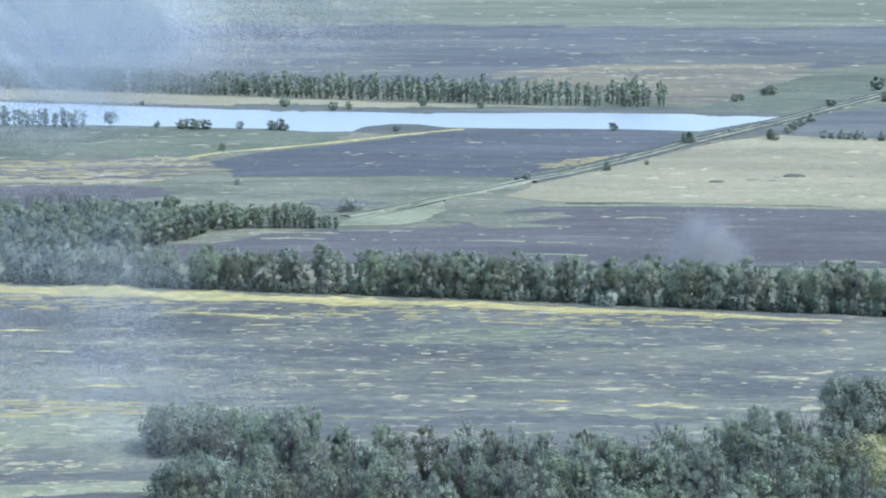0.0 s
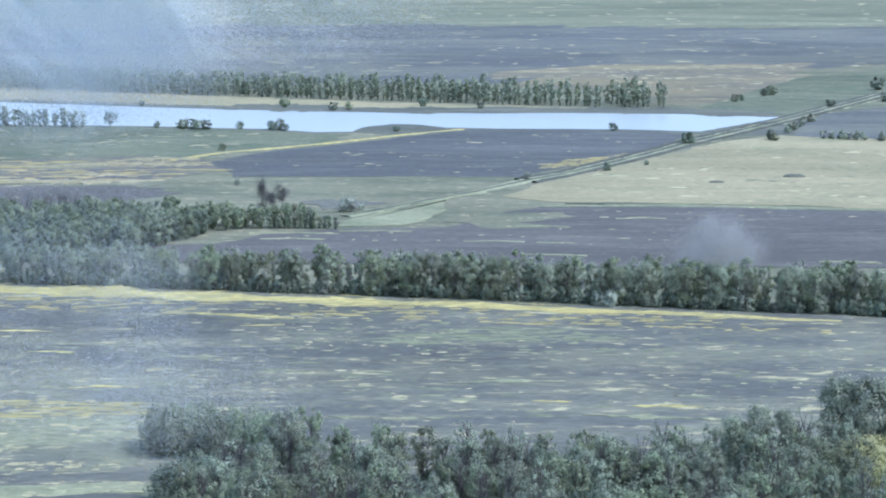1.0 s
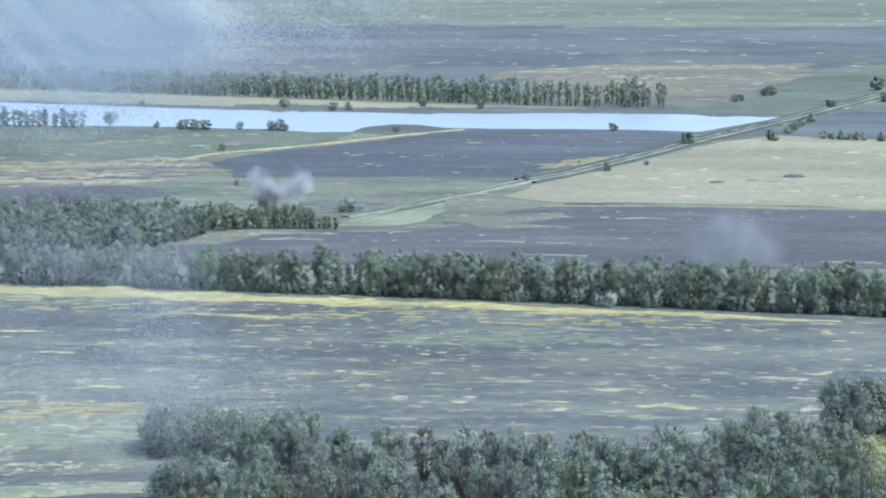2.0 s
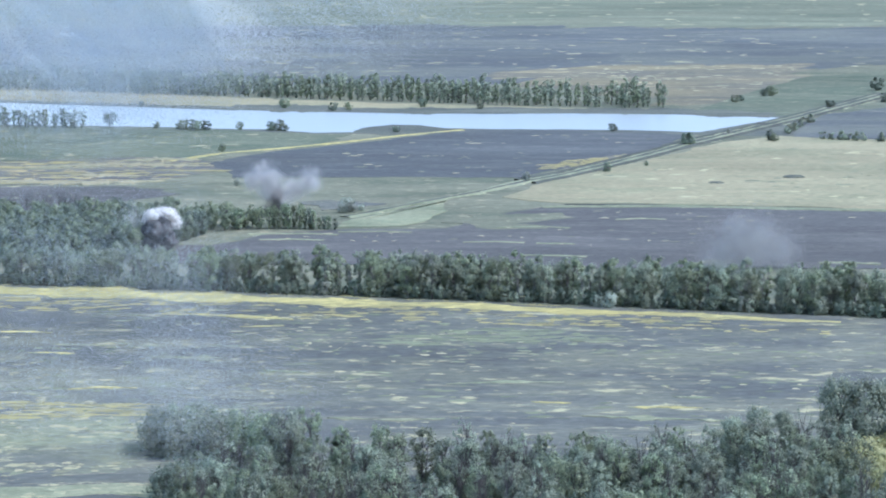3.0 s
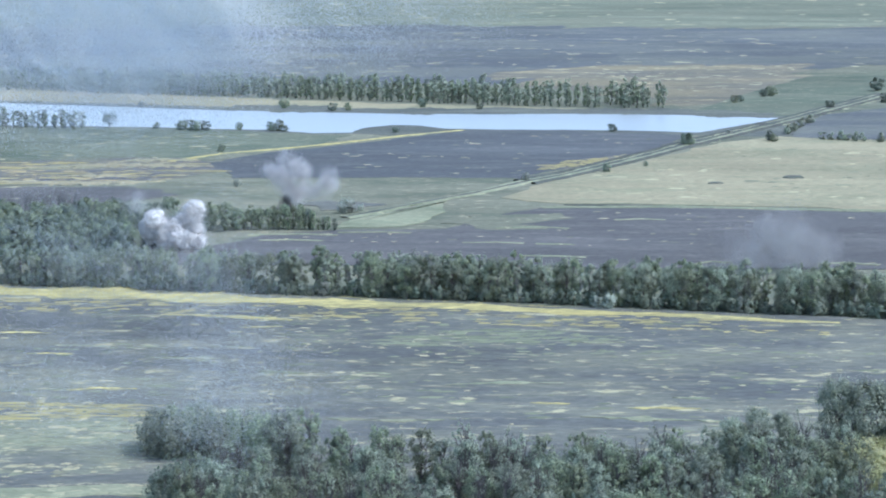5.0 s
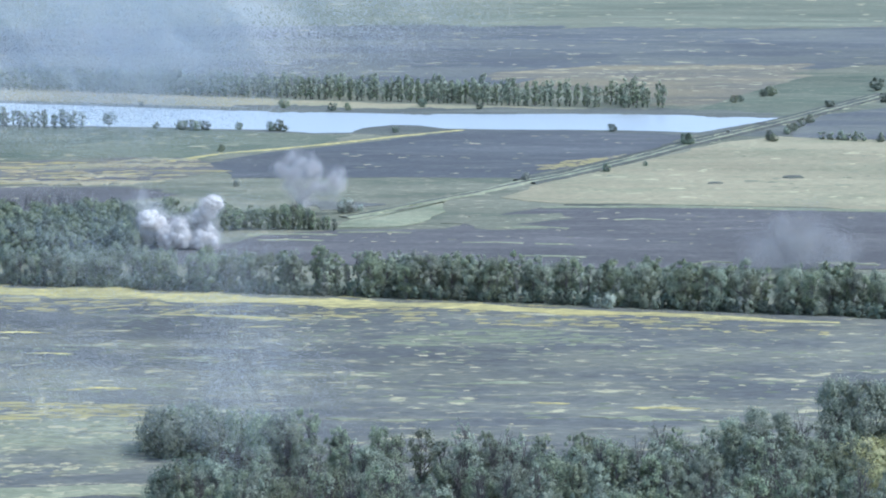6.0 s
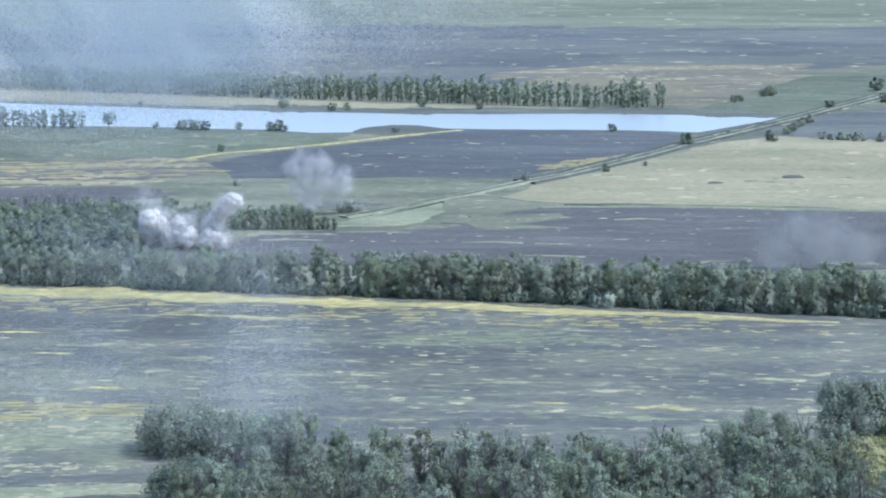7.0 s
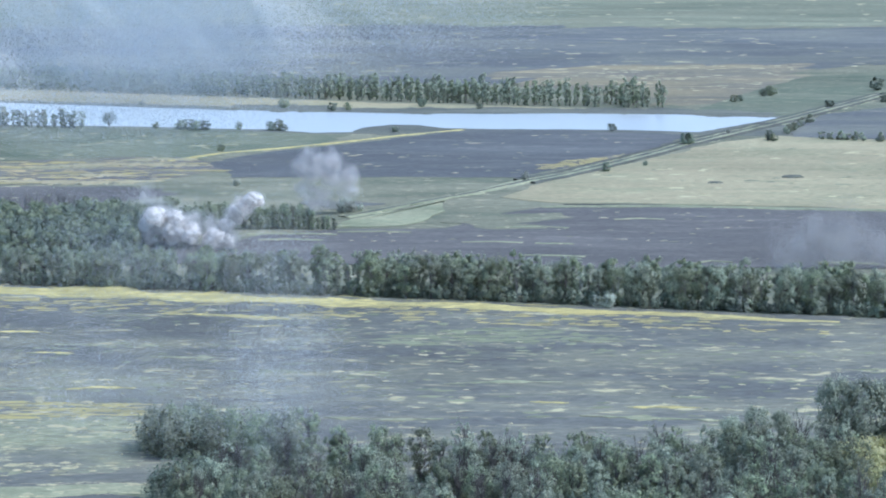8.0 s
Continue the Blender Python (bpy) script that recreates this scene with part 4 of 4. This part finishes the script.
def mound(place, wide, height):
    """A low overgrown heap."""
    bm = bmesh.new()
    bmesh.ops.create_icosphere(bm, subdivisions=3, radius=1)
    for v in bm.verts:
        lump = 1 + 0.25 * noise.noise(v.co * 2.2 + Vector(place).to_3d())
        v.co = Vector((v.co.x * wide * lump, v.co.y * wide * 0.6 * lump, v.co.z * height * lump))
    ob = tagged(mesh_object("mound", bm, REED), "low overgrown earth mound in the pale grass", "mound", "mounds")
    ob.location = (place[0], place[1], 0.1)


mound((122.7, 722.7), 3.9, 0.9)
mound((93.8, 708.3), 2.7, 0.6)


def pole(a, b):
    bm = bmesh.new()
    start, end = Vector((*a, 0.25)), Vector((*b, 0.3))
    tube(bm, [start, start.lerp(end, 0.5) + Vector((0, 0, 0.03)), end], [0.11, 0.1, 0.07], 8)
    tagged(mesh_object("fallen_pole", bm, BARK), "dark fallen wooden pole lying in the weeds", "pole")


pole((-79.6, 349.4), (-74.1, 349.0))


# ---- smoke ----
def specks_mesh(name, c, speck, rng):
    """Fine three-cornered specks round the points c."""
    n = len(c)
    a, b = rng.normal(size=(2, n, 3)) * speck * 0.7
    v = np.stack([c + a, c - a * 0.5 + b, c - a * 0.5 - b], 1).reshape(-1, 3)
    me = bpy.data.meshes.new(name)
    me.vertices.add(n * 3)
    me.vertices.foreach_set("co", v.ravel())
    me.loops.add(n * 3)
    me.loops.foreach_set("vertex_index", np.arange(n * 3))
    me.polygons.add(n)
    me.polygons.foreach_set("loop_start", np.arange(n) * 3)
    me.update(calc_edges=True)
    return me


def smoke_puff(name, seed, radius, specks, speck, material, parent, lumps=14, squash=(1, 1, 1), soft=0.24):
    """One thin billow: fine specks, thick in rounded lumps and thinning outwards."""
    rng = np.random.default_rng(seed)
    centres = np.clip(rng.normal(size=(lumps, 3)) * 0.42, -0.85, 0.85) * radius
    sizes = radius * soft * rng.uniform(0.6, 1.4, lumps)
    which = rng.integers(0, lumps, specks)
    c = (centres[which] + rng.normal(size=(specks, 3)) * sizes[which][:, None]) * np.array(squash)
    return part(name, specks_mesh(name, c, speck, rng), material, parent)


def billow(seed, radius, wisps, parent, material=SMOKE_WHITE, edge=SMOKE_WISP):
    """One dense billow: a knobbly rolling body with thin wisps round it."""
    rng = np.random.default_rng(seed)
    bm = bmesh.new()
    bmesh.ops.create_icosphere(bm, subdivisions=4, radius=1)
    off = Vector(rng.uniform(-50, 50, 3))
    stretch = rng.uniform(0.85, 1.15, 3)
    for v in bm.verts:
        big = noise.voronoi(v.co * 1.25 + off)[0][0]
        small = noise.voronoi(v.co * 2.6 + off)[0][0]
        fine = noise.fractal(v.co * 5.0 + off, 0.8, 2.0, 3)
        r = 0.62 + 0.44 * (1 - min(1, big * 1.15)) + 0.14 * (1 - min(1, small * 1.25)) + 0.04 * fine
        v.co = Vector((v.co.x * stretch[0], v.co.y * stretch[1], v.co.z * stretch[2])) * r * radius
    for f in bm.faces:
        f.smooth = True
    surface = np.array([v.co for v in bm.verts])
    body = part("puff", bm, material, parent)
    c = surface[rng.integers(0, len(surface), wisps)] * (0.88 + np.abs(rng.normal(0, 0.2, (wisps, 1)))) + rng.normal(0, 0.04 * radius, (wisps, 3))
    part("wisp", specks_mesh("wisp", c, 0.06, rng), edge, body)
    return body


def veil(seed, wide, tall, specks, speck, parent):
    """A wide thin veil of haze: evenly strewn fine specks on a billowing sheet, thick in the middle and drawn out into streaks."""
    rng = np.random.default_rng(seed)
    i = np.arange(specks)
    u = (i + 0.5) / specks
    r = np.sqrt(1 - np.sqrt(1 - u))
    size = speck * (1 - r * r) ** 0.6
    r = r * 2.3
    turn = i * 2.39996323
    x, z = r * np.cos(turn), r * np.sin(turn)
    y = np.zeros(specks)
    for k in range(1, 7):
        f = 0.7 * 1.5 ** k
        p = rng.uniform(0, 6.28, 4)
        x, z = x + 0.11 / f * np.sin(f * (0.9 * z + 0.5 * x) + p[0]), z + 0.09 / f * np.sin(f * (1.3 * x - 0.2 * z) + p[1])
        y += 0.2 / f * np.sin(f * (x + 0.6 * z) + p[2])
    c = np.stack([x * wide, y * wide, z * tall], 1) + rng.normal(0, 0.03, (specks, 3))
    return part("puff", specks_mesh("puff", c, size[:, None], rng), SMOKE_HAZE, parent)


def cloud(place, label):
    root = new("smoke_cloud")
    root.location = (place[0], place[1], place[2] if len(place) > 2 else 0)
    return tagged(root, label, "smoke")


FIELD_SMOKE = cloud((69.3, 540.1), "thin grey smoke drifting over the ploughed field")
BELT_SMOKE = cloud((-53.4, 635.8), "grey smoke rising behind the shelterbelt")
BLAST_SMOKE = cloud((-79.0, 575.5), "dense white smoke billowing beside the shelterbelt")
HAZE = cloud((-34.1, 258.0, 63.9), "thin bluish smoke haze drifting high over the fields")
MOVES = []


def drift(ob, scale, rows, depth, turn=25, spin=0):
    """The path of a billow: rows of seconds, sideways, upwards and, where given, away, in units of scale metres."""
    rows = [(row[0], row[1] * scale, (row[3] if len(row) > 3 else depth) * scale, row[2] * scale) for row in rows]
    if rows[0][0] > 0:
        rows = [(0.0, *rows[0][1:])] + rows
    if rows[-1][0] < 8:
        rows = rows + [(8.0, *rows[-1][1:])]
    MOVES.append((ob, [(t, pose(x, y, z, 0, turn * t / 8, spin)) for t, x, y, z in rows]))


def puff(parent, radius, specks, speck, material, scale, rows, squash=(1, 1, 1), turn=25, soft=0.28):
    k = len(MOVES)
    ob = smoke_puff("puff", 900 + k, radius * scale, int(specks), speck, material, parent, squash=squash, soft=soft)
    drift(ob, scale, rows, ((k * 37) % 11 - 3) * radius * 0.12, turn, k * 40)


def build_smoke():
    # the old burst over the brown field, thinning as it drifts
    s = 0.152
    for x, z in [(-46, 16), (-40, 44), (-18, 66), (12, 70), (36, 56), (46, 24), (0, 28), (-22, 34), (20, 36), (-2, 52)]:
        puff(FIELD_SMOKE, 32, 16000, 0.058, SMOKE_DUST, s, [(0, x, z), (1.5, 37 + x * 1.15, z * 1.06), (3.0, 76 + x * 1.3, z * 1.1), (4.5, 120 + x * 1.5, z * 1.12), (8, 225 + x * 1.9, 4 + z * 1.1)], soft=0.36)
    # the second burst, behind the belt's end
    s = 0.175
    for r, n, sq, rows in ((19, 15000, (0.6, 0.6, 1.5), [(0.6, -6, -60), (0.75, -14, 24), (1.0, -17, 36), (1.6, -18, 44), (2.8, 6, 30), (3.5, 12, 26), (4.5, 20, 20, 40), (6, 40, -10, 60), (8, 60, -40, 60)]),
                           (17, 11000, (1.1, 0.8, 0.9), [(0.6, 5, -60), (0.75, 14, 24), (1.0, 22, 40), (1.6, 4, 36), (2.8, 10, 22), (3.5, 14, 18), (4.5, 22, 14, 40), (6, 40, -10, 60), (8, 60, -40, 60)]),
                           (18, 11000, (1.2, 0.8, 0.8), [(0.6, 0, -60), (0.75, 0, 20), (1.0, 2, 33), (1.6, -8, 32), (2.8, 4, 10), (3.5, 8, 8), (4.5, 20, 4, 40), (6, 40, -20, 60), (8, 60, -40, 60)])):
        puff(BELT_SMOKE, r, n, 0.065, SMOKE_SOOT, s, rows, sq, 10, 0.24)
    for r, rows in ((18, [(0.9, 15, -60), (1.2, 30, 40), (1.6, 46, 52), (2.8, 62, 56), (4.5, 90, 54), (6, 112, 52), (8, 136, 45)]),
                    (20, [(1.0, -5, -60), (1.6, -14, 34), (2.8, -2, 74), (4.5, 32, 92), (6, 56, 98), (8, 84, 102)]),
                    (17, [(1.0, -5, -60), (1.6, -6, 24), (2.8, -32, 60), (4.5, -6, 76), (6, 24, 82), (8, 58, 86)]),
                    (17, [(1.0, 0, -60), (1.6, 28, 40), (2.8, 40, 46), (4.5, 64, 44), (6, 84, 52), (8, 108, 62)]),
                    (18, [(1.0, 0, -60), (1.6, 4, 5), (2.8, -2, 46), (4.5, 24, 58), (6, 44, 56), (8, 66, 50)]),
                    (17, [(1.0, 0, -60), (1.6, 4, -5), (2.8, 6, 30), (4.5, 32, 40), (6, 62, 38), (8, 92, 34)]),
                    (17, [(1.0, 0, -60), (1.6, 4, -5), (2.8, -16, 62), (4.5, 46, 78), (6, 82, 86), (8, 116, 96)]),
                    (16, [(1.0, 0, -60), (1.6, 0, 0), (2.8, 22, 34), (4.5, 50, 36), (6, 66, 28), (8, 84, 22)]),
                    (15, [(1.0, 20, -60), (1.6, 44, 44), (2.8, 72, 62), (4.5, 100, 64), (6, 122, 66), (8, 144, 70)]),
                    (18, [(1.0, 0, -60), (1.6, -8, 20), (2.8, 4, 58), (4.5, 14, 74), (6, 46, 74), (8, 84, 78)]),
                    (18, [(1.0, 0, -60), (1.6, 8, 10), (2.8, 30, 40), (4.5, 38, 52), (6, 76, 66), (8, 110, 80)])):
        puff(BELT_SMOKE, r * 1.12, 13000, 0.06, SMOKE_GREY, s, rows, soft=0.26)
    # the third burst, before the branching belt
    s = 0.158
    for k, (r, rows) in enumerate(((20, [(2.1, -5, -50), (2.8, -9, 53), (3.0, -9, 57), (3.5, -5, 53), (4.5, -2, 56), (6, -16, 56), (8, -4, 60)]),
                                   (16, [(2.1, 5, -50), (2.8, 9, 56), (3.0, 11, 61), (3.5, 13, 65), (4.5, 46, 71), (6, 98, 84), (8, 170, 88)]),
                                   (16, [(2.1, 10, -50), (2.8, 21, 43), (3.0, 23, 46), (3.5, 38, 45), (4.5, 53, 54), (6, 88, 68), (8, 154, 75)]),
                                   (16, [(2.1, 8, -50), (2.8, 15, 48), (3.0, 17, 52), (3.5, 28, 57), (4.5, 34, 45), (6, 72, 50), (8, 137, 60)]),
                                   (21, [(2.7, 12, -60), (3.0, 16, -26), (3.5, 28, 14), (4.5, 38, 15), (6, 74, 18), (8, 98, 18)]),
                                   (24, [(2.5, -5, -60), (3.0, -6, -20), (3.5, -2, 17), (4.5, 8, 20), (6, 14, 22), (8, 26, 30)]),
                                   (23, [(2.5, -12, -60), (3.0, -14, -10), (3.5, -14, 30), (4.5, -10, 36), (6, -10, 36), (8, -8, 40)]),
                                   (20, [(2.8, 5, -60), (3.5, 8, 6), (4.5, 24, 26), (6, 44, 22), (8, 58, 28)]),
                                   (17, [(2.8, 10, -60), (3.5, 10, 36), (4.5, 20, 40), (6, 38, 40), (8, 30, 54)]),
                                   (14, [(2.9, 16, -50), (3.5, 24, 28), (4.5, 52, 34), (6, 82, 36), (8, 120, 42)]),
                                   (18, [(2.9, -10, -50), (3.5, -18, 18), (4.5, -16, 22), (6, -16, 22), (8, -14, 20)]),
                                   (15, [(3.2, 20, -50), (4.5, 54, 14), (6, 92, 14), (8, 120, 13)]))):
        ob = billow(700 + k, r * s * 1.05, 9000, BLAST_SMOKE)
        drift(ob, s, rows, ((k * 37) % 7 - 3) * 4, 18, k * 47)
    # the dark heart of the burst, which the white smoke swallows
    for k, (r, rows) in enumerate(((25, [(2.1, -4, -60, -14), (2.8, -3, 32, -22), (3.0, -2, 35, -22), (3.5, 0, 28, 8), (4.5, 8, 24, 26), (8, 26, 24, 26)]),
                                   (19, [(2.1, 8, -60, -14), (2.8, 17, 16, -26), (3.0, 18, 18, -26), (3.5, 12, 16, 4), (4.5, 20, 14, 26), (8, 50, 14, 26)]),
                                   (14, [(2.1, 8, -60, -14), (2.8, 10, 44, -26), (3.0, 11, 48, -26), (3.5, 10, 40, -16), (4.5, 20, 34, 10), (8, 30, 26, 26)]),
                                   (15, [(2.1, -8, -60, -14), (2.8, -14, 12, -26), (3.0, -14, 13, -26), (3.5, -14, 18, 4), (4.5, -10, 18, 14), (8, 0, 14, 26)]))):
        ob = billow(740 + k, r * s, 7000, BLAST_SMOKE, SMOKE_BROWN, SMOKE_DARK)
        drift(ob, s, rows, 0, 10, k * 61)
    # thin smoke that comes off the burst as it spreads
    for r, n, rows in ((24, 3000, [(2.0, -10, -70), (2.8, -50, 44), (3.5, -50, 62), (4.5, -44, 76), (6, -30, 84), (8, -24, 92)]),
                       (30, 14000, [(3.0, 0, -70), (3.6, 0, 20), (4.5, 0, 34), (6, -6, 48), (8, 4, 54)]),
                       (26, 12000, [(3.0, 20, -70), (3.6, 20, 16), (4.5, 26, 30), (6, 40, 40), (8, 54, 42)]),
                       (24, 11000, [(3.0, 30, -70), (3.6, 30, 10), (4.5, 40, 20), (6, 76, 30), (8, 96, 28)]),
                       (20, 8000, [(3.0, 30, -70), (3.6, 24, 40), (4.5, 46, 60), (6, 92, 72), (8, 154, 76)]),
                       (22, 7000, [(3.0, 30, -70), (3.6, 30, 0), (4.5, 50, 8), (6, 92, 14), (8, 124, 14)]),
                       (18, 6000, [(3.0, 20, -70), (3.6, 18, 36), (4.5, 38, 52), (6, 78, 54), (8, 134, 56)])):
        puff(BLAST_SMOKE, r, n * 1.7, 0.062, SMOKE_WISP, s, rows, (1.1, 0.9, 0.9), soft=0.34)
    # the veils of haze, nearer the camera
    s = 0.0705
    for k, (w, h, n, (x0, z0), (x1, z1)) in enumerate(((125, 130, 215000, (-120, 285), (60, 280)),
                                                       (180, 100, 240000, (-330, 225), (-230, 220)),
                                                       (200, 80, 100000, (110, 310), (310, 310)),
                                                       (150, 90, 70000, (-330, 310), (-150, 310)),
                                                       (66, 150, 66000, (-100, -290), (190, -280)),
                                                       (120, 75, 40000, (10, -440), (170, -420)),
                                                       (130, 80, 44000, (-290, -400), (-160, -380)),
                                                       (105, 80, 26000, (-270, -130), (-50, -130)),
                                                       (220, 60, 52000, (-260, -195), (-130, -175)))):
        ob = veil(800 + k, w * s, h * s, n, 0.076 if z0 > 0 else 0.05, HAZE)
        drift(ob, s, [(0, x0, z0), (8, x1, z1)], k * 12, 0)


build_smoke()


def motions():
    for ob, rows in MOVES:
        walk(ob, rows)


motions()
